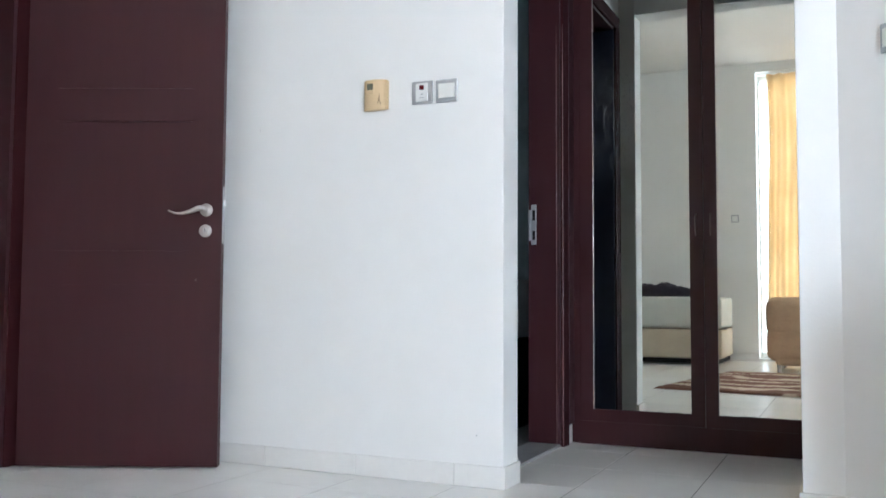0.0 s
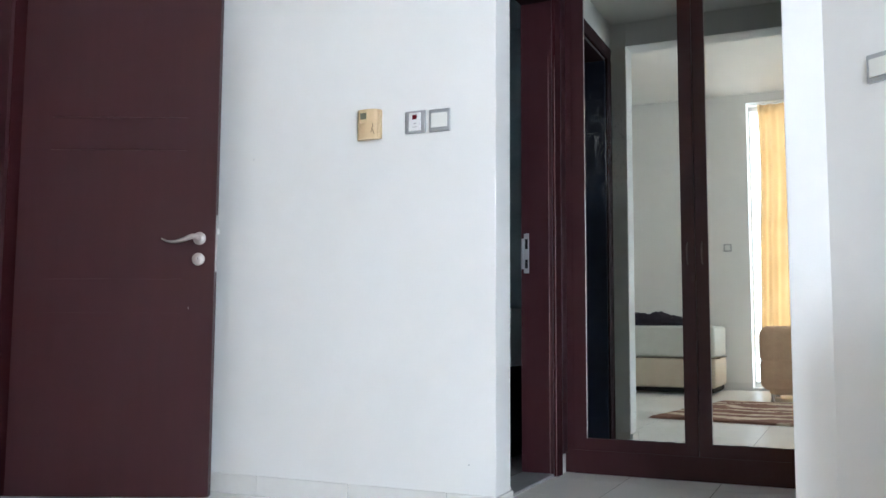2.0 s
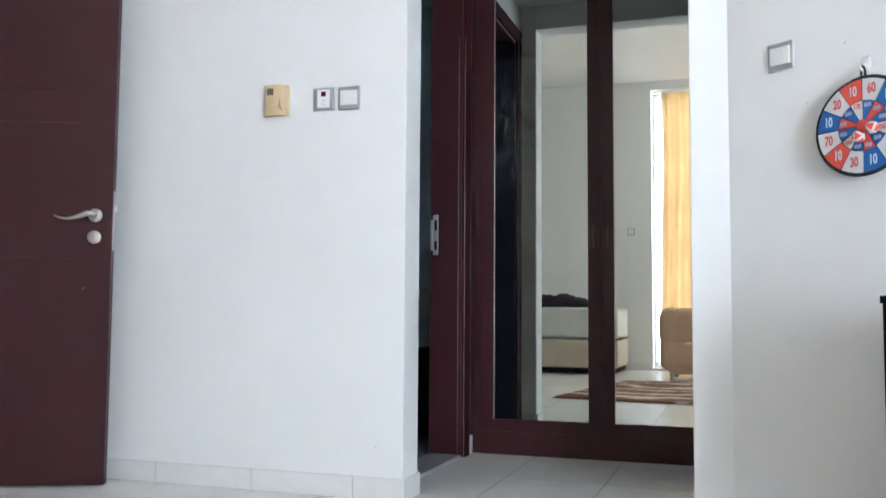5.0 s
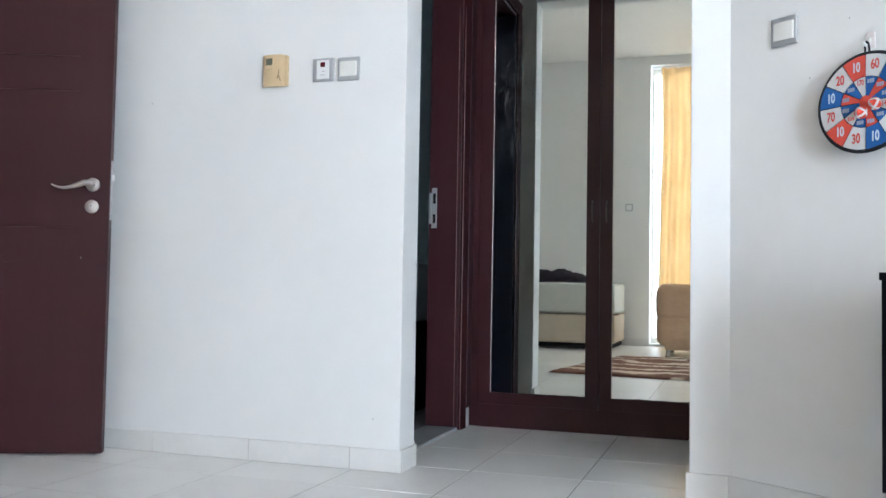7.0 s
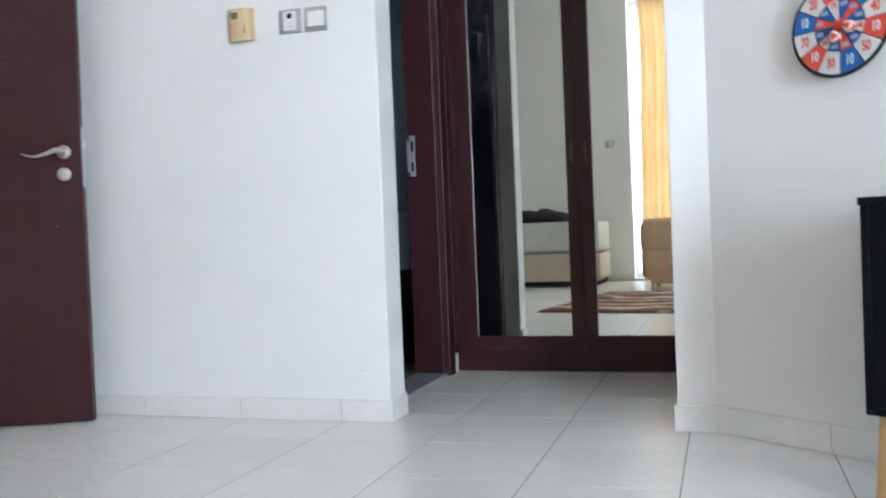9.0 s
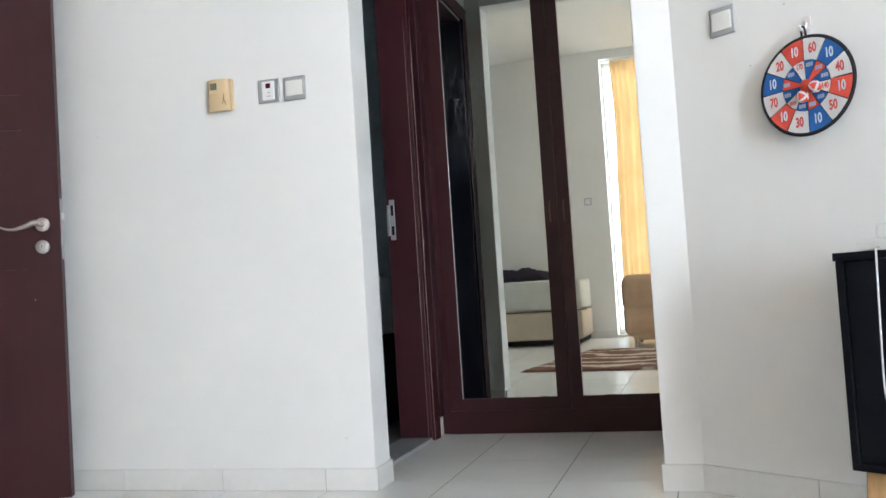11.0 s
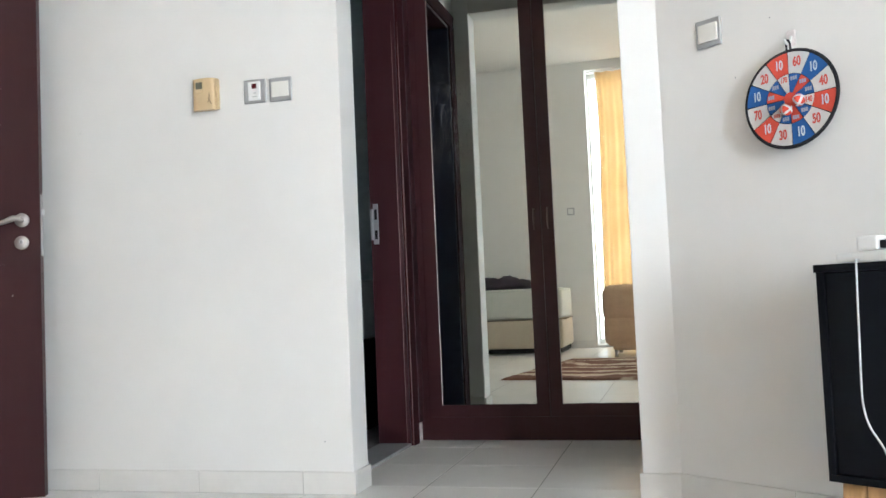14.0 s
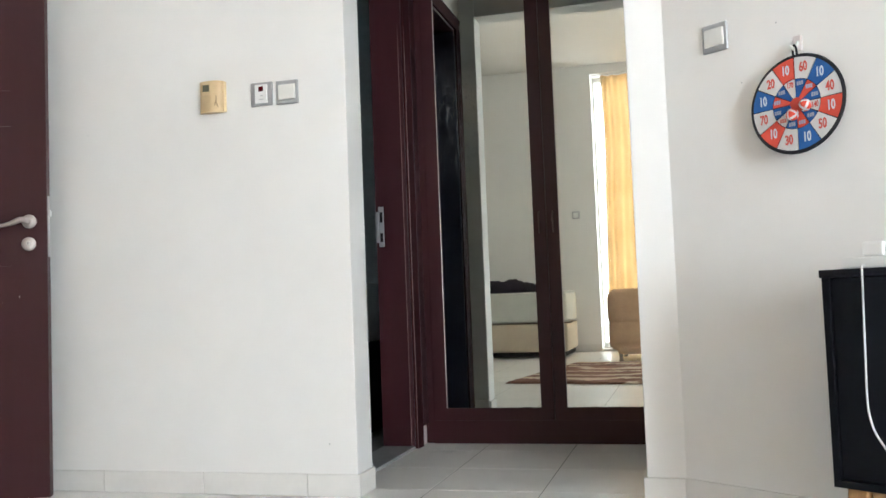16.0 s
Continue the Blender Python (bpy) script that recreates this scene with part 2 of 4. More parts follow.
def part(name, bm, material, parent=None, label="", smooth=False):
    ob = new(name, mesh_of(name, bm, material, smooth))
    ob.parent = parent
    return tagged(ob, label)


def thing(name, label, category, place=None, group="", kind=""):
    ob = new(name)
    ob.empty_display_size = 0.1
    if place is not None:
        ob.matrix_basis = place
    return tagged(ob, label, category, group, kind)


def structure(name, bm, material, label, category):
    return tagged(new(name, mesh_of(name, bm, material)), label, category, kind="structure")


def box(bm, x0, x1, y0, y1, z0, z1, bevel=0.0, seg=2, m=None):
    r = bmesh.ops.create_cube(bm, size=1)
    vs = r["verts"]
    for v in vs:
        v.co = Vector((x0 + (v.co.x + 0.5) * (x1 - x0), y0 + (v.co.y + 0.5) * (y1 - y0), z0 + (v.co.z + 0.5) * (z1 - z0)))
    if bevel:
        es = list({e for v in vs for e in v.link_edges})
        made = bmesh.ops.bevel(bm, geom=es, offset=bevel, segments=seg, affect='EDGES', profile=0.5)
        vs = made["verts"] if made["verts"] else vs
    if m is not None:
        bmesh.ops.transform(bm, matrix=m, verts=[v for v in vs if v.is_valid])
    return bm


def one_box(*a, **k):
    return box(bmesh.new(), *a, **k)


def lathe(profile, seg=24, axis='Z', bm=None, m=None):
    """A body of revolution from (radius, height) pairs."""
    bm = bm or bmesh.new()
    rings = []
    for r, h in profile:
        ring = []
        for i in range(seg):
            a = 2 * math.pi * i / seg
            ring.append(bm.verts.new((r * math.cos(a), r * math.sin(a), h)))
        rings.append(ring)
    for a, b in zip(rings, rings[1:]):
        for i in range(seg):
            bm.faces.new((a[i], a[(i + 1) % seg], b[(i + 1) % seg], b[i]))
    bm.faces.new(list(reversed(rings[0])))
    bm.faces.new(rings[-1])
    if axis == 'Y':
        bmesh.ops.rotate(bm, matrix=Matrix.Rotation(radians(90), 3, 'X'), verts=bm.verts[:])
    elif axis == 'X':
        bmesh.ops.rotate(bm, matrix=Matrix.Rotation(radians(90), 3, 'Y'), verts=bm.verts[:])
    if m is not None:
        bmesh.ops.transform(bm, matrix=m, verts=bm.verts[:])
    bmesh.ops.recalc_face_normals(bm, faces=bm.faces[:])
    return bm


def tube(points, radii, seg=10, flat=1.0):
    """A tapering tube along a smooth line through the points."""
    pts = [Vector(p) for p in points]
    line, rad = [], []
    n = len(pts)
    for i in range(n - 1):
        p0, p1, p2, p3 = pts[max(i - 1, 0)], pts[i], pts[i + 1], pts[min(i + 2, n - 1)]
        for s in range(6):
            t = s / 6
            line.append(0.5 * (2 * p1 + (p2 - p0) * t + (2 * p0 - 5 * p1 + 4 * p2 - p3) * t * t + (3 * p1 - p0 - 3 * p2 + p3) * t ** 3))
            rad.append(radii[i] + (radii[i + 1] - radii[i]) * t)
    line.append(pts[-1])
    rad.append(radii[-1])
    bm = bmesh.new()
    rings = []
    up = Vector((0.13, 0.21, 1)).normalized()
    for i, c in enumerate(line):
        d = (line[min(i + 1, len(line) - 1)] - line[max(i - 1, 0)]).normalized()
        side = d.cross(up).normalized()
        u = side.cross(d).normalized()
        rings.append([bm.verts.new(c + rad[i] * (math.cos(2 * math.pi * k / seg) * side + flat * math.sin(2 * math.pi * k / seg) * u)) for k in range(seg)])
    for a, b in zip(rings, rings[1:]):
        for k in range(seg):
            bm.faces.new((a[k], a[(k + 1) % seg], b[(k + 1) % seg], b[k]))
    bm.faces.new(list(reversed(rings[0])))
    bm.faces.new(rings[-1])
    bmesh.ops.recalc_face_normals(bm, faces=bm.faces[:])
    return bm


def extrude_profile(profile, length, m):
    """A closed (a, b) outline drawn out along the third axis."""
    bm = bmesh.new()
    lo = [bm.verts.new((a, b, 0)) for a, b in profile]
    hi = [bm.verts.new((a, b, length)) for a, b in profile]
    k = len(profile)
    for i in range(k):
        bm.faces.new((lo[i], lo[(i + 1) % k], hi[(i + 1) % k], hi[i]))
    bm.faces.new(list(reversed(lo)))
    bm.faces.new(hi)
    bmesh.ops.transform(bm, matrix=m, verts=bm.verts[:])
    bmesh.ops.recalc_face_normals(bm, faces=bm.faces[:])
    return bm


def text_mesh(body, size, depth=0.0004):
    cu = bpy.data.curves.new("lettering", 'FONT')
    cu.body, cu.size, cu.extrude, cu.align_x, cu.align_y = body, size, depth, 'CENTER', 'CENTER'
    cu.offset = size * 0.030
    ob = bpy.data.objects.new("lettering", cu)
    scene.collection.objects.link(ob)
    bpy.context.view_layer.update()
    me = bpy.data.meshes.new_from_object(ob.evaluated_get(bpy.context.evaluated_depsgraph_get()))
    bpy.data.objects.remove(ob)
    return me


# ---- plan ----
YA = 3.042                    # room side of the north wall
XA = -1.154                   # its corner at the wardrobe passage
XC = -1.250                   # passage's west wall
XE = 0.0                      # passage's east wall
XP0, XP1 = -0.164, -0.043     # pier on the east side of the passage
CEIL, PCEIL, LINTEL = 3.44, 2.50, 2.355
SOUTH, WEST, EAST, DOORWALL = -2.38, -3.55, 4.30, -3.085
NIB, NIBEND = 1.25, 1.75       # unseen wall added east of the dartboard
DOOR_Y0, DOOR_Y1, DOOR_Z = 3.312, 4.032, 2.262
B = -0.06                     # walls reach below the floor

bm = bmesh.new()
box(bm, DOORWALL - 0.15, XA, YA, YA + 0.15, B, CEIL, 0.004)
structure("wall_north", bm, PAINT, "white painted plaster wall beside the wardrobe passage", "wall")
structure("wall_over_passage", one_box(XA, XP0, YA, YA + 0.15, LINTEL, CEIL, 0.003), PAINT, "white painted plaster beam over the passage", "wall")
structure("wall_pier", one_box(XP0, XP1 + 0.048, YA - 0.008, YA + 0.15, B, CEIL, 0.004), PAINT, "narrow white painted pier beside the passage", "wall")
bm = bmesh.new()
box(bm, XC - 0.15, XC, YA + 0.15, DOOR_Y0, B, PCEIL)
box(bm, XC - 0.15, XC, DOOR_Y1, 4.80, B, PCEIL)
box(bm, XC - 0.15, XC, DOOR_Y0, DOOR_Y1, DOOR_Z, PCEIL)
structure("wall_passage_west", bm, PAINT, "white passage wall with a bathroom doorway", "wall")
structure("wall_passage_east", one_box(XE, XE + 0.12, YA + 0.15, 4.80, B, PCEIL), PAINT, "white painted passage wall", "wall")
structure("wall_passage_end", one_box(XC - 0.15, XE + 0.12, 4.80, 4.92, B, PCEIL), PAINT, "white painted wall behind the wardrobe", "wall")
structure("ceiling_passage", one_box(XC - 0.15, XE + 0.12, YA + 0.15, 4.92, PCEIL, PCEIL + 0.1), CEILING, "low white ceiling of the wardrobe passage", "ceiling")

# the splayed wall that carries the dartboard
DA = radians(-36)
DART = Matrix.Translation((XP1, YA - 0.008, 0)) @ Matrix.Rotation(DA, 4, 'Z')   # x along the wall, y into it
DLEN = (NIB - XP1) / math.cos(DA)
DEND = DART @ Vector((DLEN, 0, 0))
structure("wall_splayed", one_box(0.0, DLEN + 0.1, 0.0, 0.12, B, CEIL, m=DART), PAINT, "white painted splayed wall with a dartboard", "wall")
structure("wall_east", one_box(EAST, EAST + 0.12, SOUTH - 0.3, NIBEND + 0.12, B, CEIL), PAINT, "white painted plaster wall", "wall")
# added out of view: closes the room and reflects warm light westwards
bm = bmesh.new()
box(bm, NIB, NIB + 0.12, NIBEND, DEND.y + 0.1, B, CEIL)
box(bm, NIB + 0.12, EAST, NIBEND, NIBEND + 0.12, B, CEIL)
structure("wall_nib", bm, BOUNCE_CREAM, "unseen added wall, cream to bounce warm light", "wall")
bm = bmesh.new()
box(bm, WEST, WIN[0], SOUTH - 0.3, SOUTH, B, CEIL)
box(bm, WIN[1], WIN2[0], SOUTH - 0.3, SOUTH, B, CEIL)
box(bm, WIN2[1], EAST, SOUTH - 0.3, SOUTH, B, CEIL)
box(bm, WIN2[0], WIN2[1], SOUTH - 0.3, SOUTH, WIN2[3], CEIL)
box(bm, WIN2[0], WIN2[1], SOUTH - 0.3, SOUTH, B, WIN2[2] - 0.02)
box(bm, WIN[0], WIN[1], SOUTH - 0.3, SOUTH, WIN[3], CEIL)
box(bm, WIN[0], WIN[1], SOUTH - 0.3, SOUTH, B, WIN[2] - 0.02)
structure("wall_south", bm, PAINT, "white painted wall with a tall curtained window", "wall")
structure("wall_west", one_box(WEST - 0.12, WEST, SOUTH - 0.3, 0.9, B, CEIL), PAINT, "white painted plaster wall", "wall")
bm = bmesh.new()
ED0, ED1, EDZ = 1.72, 2.545, 2.24
box(bm, DOORWALL - 0.15, DOORWALL, 0.9, ED0, B, CEIL)
box(bm, DOORWALL - 0.15, DOORWALL, ED1, YA, B, CEIL)
box(bm, DOORWALL - 0.15, DOORWALL, ED0, ED1, EDZ, CEIL)
box(bm, WEST - 0.12, DOORWALL - 0.15, 0.9, 1.05, B, CEIL)
structure("wall_entrance", bm, PAINT, "white wall with the entrance doorway", "wall")
structure("ceiling", one_box(WEST - 0.12, EAST + 0.12, SOUTH - 0.3, YA, CEIL, CEIL + 0.1), CEILING, "plain white painted room ceiling", "ceiling")

# hall behind the open entrance door
bm = bmesh.new()
box(bm, -4.5, -4.4, 1.05, 3.3, B, 2.6)
box(bm, -4.4, DOORWALL - 0.15, 3.2, 3.3, B, 2.6)
box(bm, -4.4, DOORWALL - 0.15, 1.05, 1.15, B, 2.6)
box(bm, -4.4, DOORWALL - 0.15, 1.15, 3.2, 2.5, 2.6)
structure("wall_hall", bm, PAINT, "plain walls of the dim entrance hall", "wall")
# bathroom behind the passage doorway
bm = bmesh.new()
box(bm, -3.0, -2.9, 3.2, 5.0, B, 2.5)
box(bm, -2.9, XC - 0.15, 4.75, 5.0, B, 2.5)
box(bm, -2.9, XC - 0.15, 3.195, 3.24, B, 2.5)
box(bm, -2.9, XC - 0.15, 3.24, 4.75, 2.4, 2.5)
structure("wall_bathroom", bm, TILE_BATH, "dark tiled walls of the unlit bathroom", "wall")

# windows: frame, mullion and panes
def window(name, opening, y):
    x0, x1, z0, z1 = opening
    w = thing(name, "tall white-framed window, bright daylight behind", "window", pose((x0 + x1) / 2, y - 0.26, 0), kind="structure")
    h = (x1 - x0) / 2
    part("window_sill", one_box(-h, h, -0.04, 0.26, z0 - 0.02, z0, 0.003), SKIRT, w)
    for a, b, c, d in ((-h, -h + 0.022, z0, z1), (h - 0.022, h, z0, z1), (-0.03, 0.03, z0 + 0.06, z1 - 0.06), (-h + 0.022, h - 0.022, z0, z0 + 0.06), (-h + 0.022, h - 0.022, z1 - 0.06, z1)):
        part("window_frame", one_box(a, b, -0.03, 0.03, c, d, 0.004), WHITE, w)
    for a, b in ((-h + 0.022, -0.03), (0.03, h - 0.022)):
        pane = part("pane", one_box(a, b, -0.004, 0.004, z0 + 0.06, z1 - 0.06), GLASS, w)
        pane.visible_shadow = False


window("window_1", WIN, SOUTH)
window("window_2", WIN2, SOUTH)

# ---- passage: doorway lining, casing, threshold ----
door_frame = thing("door_frame", "dark mahogany bathroom door lining and moulded casing", "door frame", pose(XC, 0, 0), kind="structure")
JT = 0.018
part("jamb", one_box(-0.152, 0.002, DOOR_Y1 - JT, DOOR_Y1, 0.0, DOOR_Z - JT, 0.002), WOOD, door_frame)
# this board's blue stands for light reflected off it from the bathroom
part("jamb", one_box(-0.152, 0.002, DOOR_Y0, DOOR_Y0 + JT, 0.0, DOOR_Z - JT, 0.002), NAVY_SHEEN, door_frame, "dark lining board with a bluish reflection painted into it")
part("head_jamb", one_box(-0.152, 0.002, DOOR_Y0, DOOR_Y1, DOOR_Z - JT, DOOR_Z, 0.002), WOOD, door_frame)
CAS = 0.074
outline = [(0, 0), (0, 0.012), (0.004, 0.016), (0.040, 0.018), (0.066, 0.021), (0.072, 0.019), (CAS, 0.015), (CAS, 0)]
far = Matrix(((0, 1, 0, 0.0), (1, 0, 0, DOOR_Y1 - 0.004), (0, 0, 1, 0), (0, 0, 0, 1)))
near = Matrix(((0, 1, 0, 0.0), (-1, 0, 0, DOOR_Y0 + 0.004), (0, 0, 1, 0), (0, 0, 0, 1)))
top = Matrix(((0, 1, 0, 0.0), (0, 0, 1, DOOR_Y0 + 0.004 - CAS), (1, 0, 0, DOOR_Z - 0.004), (0, 0, 0, 1)))
part("casing", extrude_profile(outline, DOOR_Z - 0.004, far), WOOD_TRIM, door_frame)
part("casing", extrude_profile(outline, DOOR_Z - 0.004, near), WOOD_TRIM, door_frame)
part("head_casing", extrude_profile(outline, DOOR_Y1 - DOOR_Y0 - 0.008 + 2 * CAS, top), WOOD_TRIM, door_frame)
# added beads whose pale colour draws the glints along the moulding edges
for x, y, r in ((-0.0135, DOOR_Y1 - JT - 0.0004, 0.0019), (0.0125, DOOR_Y1 - 0.004, 0.0021), (0.0125, DOOR_Y0 + 0.004, 0.0016), (0.0195, DOOR_Y0 - 0.034, 0.0016), (0.0205, DOOR_Y0 - 0.062, 0.0016)):
    part("bead", lathe([(r * 0.9, 0.0), (r, 0.01), (r, 1.86), (r * 0.35, 1.98)], 10, m=Matrix.Translation((x, y, 0.0))), WOOD_GLINT, door_frame, "thin bead, its pale colour a painted highlight", True)
strike = part("strike_plate", one_box(-0.138, -0.112, DOOR_Y1 - JT - 0.0025, DOOR_Y1 - JT, 0.935, 1.124, 0.001), ALU, door_frame, "grey metal strike plate")
part("lip", one_box(-0.153, -0.138, DOOR_Y1 - JT - 0.0035, DOOR_Y1 - JT, 0.955, 1.10, 0.001), ALU, strike)
for z0, z1 in ((0.958, 1.000), (1.050, 1.098)):
    part("slot", one_box(-0.131, -0.118, DOOR_Y1 - JT - 0.0035, DOOR_Y1 - JT - 0.0022, z0, z1), BLACKGAP, strike)
structure("threshold", one_box(XC - 0.15, XC + 0.004, DOOR_Y0 + JT, DOOR_Y1 - JT, 0.0, 0.014, 0.004), MARBLE, "grey marble threshold of the bathroom doorway", "threshold")

vanity = thing("bathroom_cabinet", "black bathroom cabinet under a pale counter", "cabinet", pose(-2.2, 4.5, 0))
part("body", one_box(-0.45, 0.62, -0.2, 0.24, 0.02, 0.48, 0.005), LAMINATE, vanity)
part("counter", one_box(-0.46, 0.63, -0.21, 0.245, 0.482, 0.78, 0.006), TILE_BATH2, vanity)

# ---- wardrobe with two mirror doors ----
wardrobe = thing("wardrobe", "dark mahogany built-in wardrobe with two mirrored doors", "wardrobe", pose(0, 4.18, 0))
part("filler_strip", one_box(XC + 0.001, XC + 0.020, DOOR_Y1 + CAS - 0.002 - 4.18, 0.003, 0.092, 2.49, 0.002), WOOD, wardrobe)
WX0, WX1, WG = -1.243, -0.004, -0.623
part("side_panel", one_box(WX0, WX0 + 0.044, 0.004, 0.6, 0.0, 2.49, 0.002), WOOD, wardrobe)
part("side_panel", one_box(WX1 - 0.044, WX1, 0.004, 0.6, 0.0, 2.49, 0.002), WOOD, wardrobe)
part("back_panel", one_box(WX0 + 0.044, WX1 - 0.044, 0.58, 0.6, 0.0, 2.49), WOOD, wardrobe)
part("top_rail", one_box(WX0 + 0.044, WX1 - 0.044, 0.004, 0.03, 2.435, 2.49, 0.002), WOOD, wardrobe)
part("plinth", one_box(WX0 + 0.044, WX1 - 0.044, -0.002, 0.022, 0.0, 0.1076), WOOD, wardrobe)


def mirror_door(x0, x1, handle_x, st):
    d = part("door", one_box(x0, x1, 0.014, 0.024, 0.108, 2.432), WOOD, wardrobe)
    z0, z1 = 0.108, 2.432
    m0, m1 = 0.164, 2.36
    part("stile", one_box(x0, x0 + st, -0.002, 0.014, z0, z1), WOOD, d)
    part("stile", one_box(x1 - st, x1, -0.002, 0.014, z0, z1), WOOD, d)
    part("rail", one_box(x0 + st, x1 - st, -0.002, 0.014, z0, m0), WOOD, d)
    part("rail", one_box(x0 + st, x1 - st, -0.002, 0.014, m1, z1), WOOD, d)
    part("bevel_strip", one_box(x0 + st, x0 + st + 0.0018, 0.002, 0.0085, m0, m1), STEEL, d, "thin bright mirror edge")
    g = part("mirror", one_box(x0 + st + 0.0018, x1 - st, 0.006, 0.012, m0, m1), MIRROR, d, "tall mirror glass with a few smears")
    # worn silvering leaves a ragged dark line along the foot of the glass
    bmr = bmesh.new()
    rnd = random.Random(int(1000 * abs(x0)))
    xs, row = x0 + st + 0.004, []
    while xs < x1 - st:
        row.append((xs, m0 + 0.001 + 0.003 * rnd.random() ** 2))
        xs += rnd.uniform(0.012, 0.035)
    row.append((x1 - st, m0 + 0.002))
    lo = [bmr.verts.new((x, 0.0052, m0 - 0.001)) for x, _ in row]
    hi = [bmr.verts.new((x, 0.0052, z)) for x, z in row]
    for i in range(len(row) - 1):
        bmr.faces.new((lo[i], lo[i + 1], hi[i + 1], hi[i]))
    part("worn_edge", bmr, BLACKGAP, d)
    part("handle", tube([(handle_x, -0.002, 0.972), (handle_x, -0.014, 0.984), (handle_x, -0.020, 1.02), (handle_x, -0.014, 1.056), (handle_x, -0.002, 1.068)],
                               [0.0035, 0.0038, 0.0042, 0.0038, 0.0035], 8), BRONZE, d, "slim bowed dark metal handle", True)
    return d


mirror_door(WX0 + 0.0455, WG - 0.0015, WG - 0.034, 0.0605)
mirror_door(WG + 0.0015, WX1 - 0.0455, WG + 0.031, 0.0555)

# ---- floor of square tiles ----
TG = 0.4015
GX, GY = -1.3325, 2.779
floor = structure("floor", one_box(-4.5, EAST + 0.12, SOUTH - 0.35, 5.05, -0.05, -0.0008), GROUT, "pale glazed floor tiles with grey joints", "floor")

# ---- entrance door, standing open in front of the north wall ----
EANG = math.atan2(0.335, 0.735)
entry = thing("entrance_door", "dark mahogany panelled door standing wide open", "door", Matrix.Translation((-2.307, 2.894, 0.0)) @ Matrix.Rotation(EANG, 4, 'Z'))
# local x runs from the hinge (-0.80) to the free edge (0); the seen face looks to -y
LT = 0.042
leaf = part("leaf", one_box(-0.80, 0.0, 0.004, LT, 0.008, 2.205, 0.0015), WOOD, entry)
sx0, sx1 = -0.675, -0.125
bm = bmesh.new()
box(bm, -0.80, sx0, 0.0, 0.004, 0.008, 2.205)
part("stile", bm, WOOD, leaf)
part("stile", one_box(sx1, 0.0, 0.0, 0.004, 0.008, 2.205), WOOD, leaf)
zs = [0.008, 0.725, 0.86, 1.385, 1.52, 2.205]
for a, b in zip(zs, zs[1:]):
    part("panel", one_box(sx0, sx1, 0.0, 0.004, a + (0.0 if a < 0.1 else 0.003), b - (0.0 if b > 2.2 else 0.003)), WOOD, leaf)
HZ, HX = 1.028, -0.062
handle = part("handle", lathe([(0.026, 0.0), (0.026, 0.006), (0.024, 0.009), (0.012, 0.010), (0.0095, 0.012), (0.0095, 0.045), (0.0085, 0.048)], 28, 'Y', m=Matrix.Translation((HX, 0, HZ))), STEEL, entry, "brushed steel lever handle", True)
part("lever", tube([(HX + 0.004, -0.046, HZ + 0.001), (HX - 0.018, -0.049, HZ + 0.003), (HX - 0.045, -0.049, HZ - 0.008), (HX - 0.085, -0.048, HZ - 0.018), (HX - 0.115, -0.047, HZ - 0.016), (HX - 0.140, -0.046, HZ - 0.006)],
                   [0.0115, 0.0135, 0.0110, 0.0075, 0.0055, 0.0032], 12, 0.8), STEEL, handle, "", True)
rose = part("escutcheon", lathe([(0.0255, 0.0), (0.0255, 0.006), (0.024, 0.008), (0.009, 0.0085)], 28, 'Y', m=Matrix.Translation((HX - 0.002, 0, HZ - 0.084))), STEEL, entry, "round steel keyhole cover", True)
part("lock_cylinder", lathe([(0.0085, 0.0), (0.0085, 0.012), (0.0075, 0.013)], 18, 'Y', m=Matrix.Translation((HX - 0.002, 0, HZ - 0.081))), ALU, rose)
part("keyway", one_box(HX - 0.0032, HX - 0.0010, -0.0138, -0.0128, HZ - 0.087, HZ - 0.077), BLACKGAP, rose)
plate = part("lock_plate", one_box(0.0, 0.0025, 0.009, 0.033, 0.895, 1.125, 0.001), ALU, entry, "long grey lock faceplate")
part("latch", one_box(0.0025, 0.0105, 0.011, 0.027, 1.046, 1.070, 0.003), WHITE, plate)
part("chip", one_box(-0.1002, -0.0985, -0.0006, 0.0002, 0.745, 0.752), GREYMARK, leaf)
frame_e = thing("entrance_door_frame", "dark mahogany entrance door frame", "door frame", pose(DOORWALL, 0, 0), kind="structure")
part("jamb", one_box(-0.152, 0.002, ED1 - 0.02, ED1, 0.0, EDZ - 0.02, 0.002), WOOD, frame_e)
part("jamb", one_box(-0.152, 0.002, ED0, ED0 + 0.02, 0.0, EDZ - 0.02, 0.002), WOOD, frame_e)
part("head_jamb", one_box(-0.152, 0.002, ED0, ED1, EDZ - 0.02, EDZ, 0.002), WOOD, frame_e)
part("casing", one_box(0.0, 0.008, ED1 - 0.003, ED1 + 0.075, 0.0, EDZ + 0.07, 0.002), WOOD_TRIM, frame_e)
part("casing", one_box(0.0, 0.008, ED0 - 0.075, ED0 + 0.003, 0.0, EDZ + 0.07, 0.002), WOOD_TRIM, frame_e)
part("head_casing", one_box(0.0, 0.008, ED0 + 0.003, ED1 - 0.003, EDZ - 0.003, EDZ + 0.07, 0.002), WOOD_TRIM, frame_e)


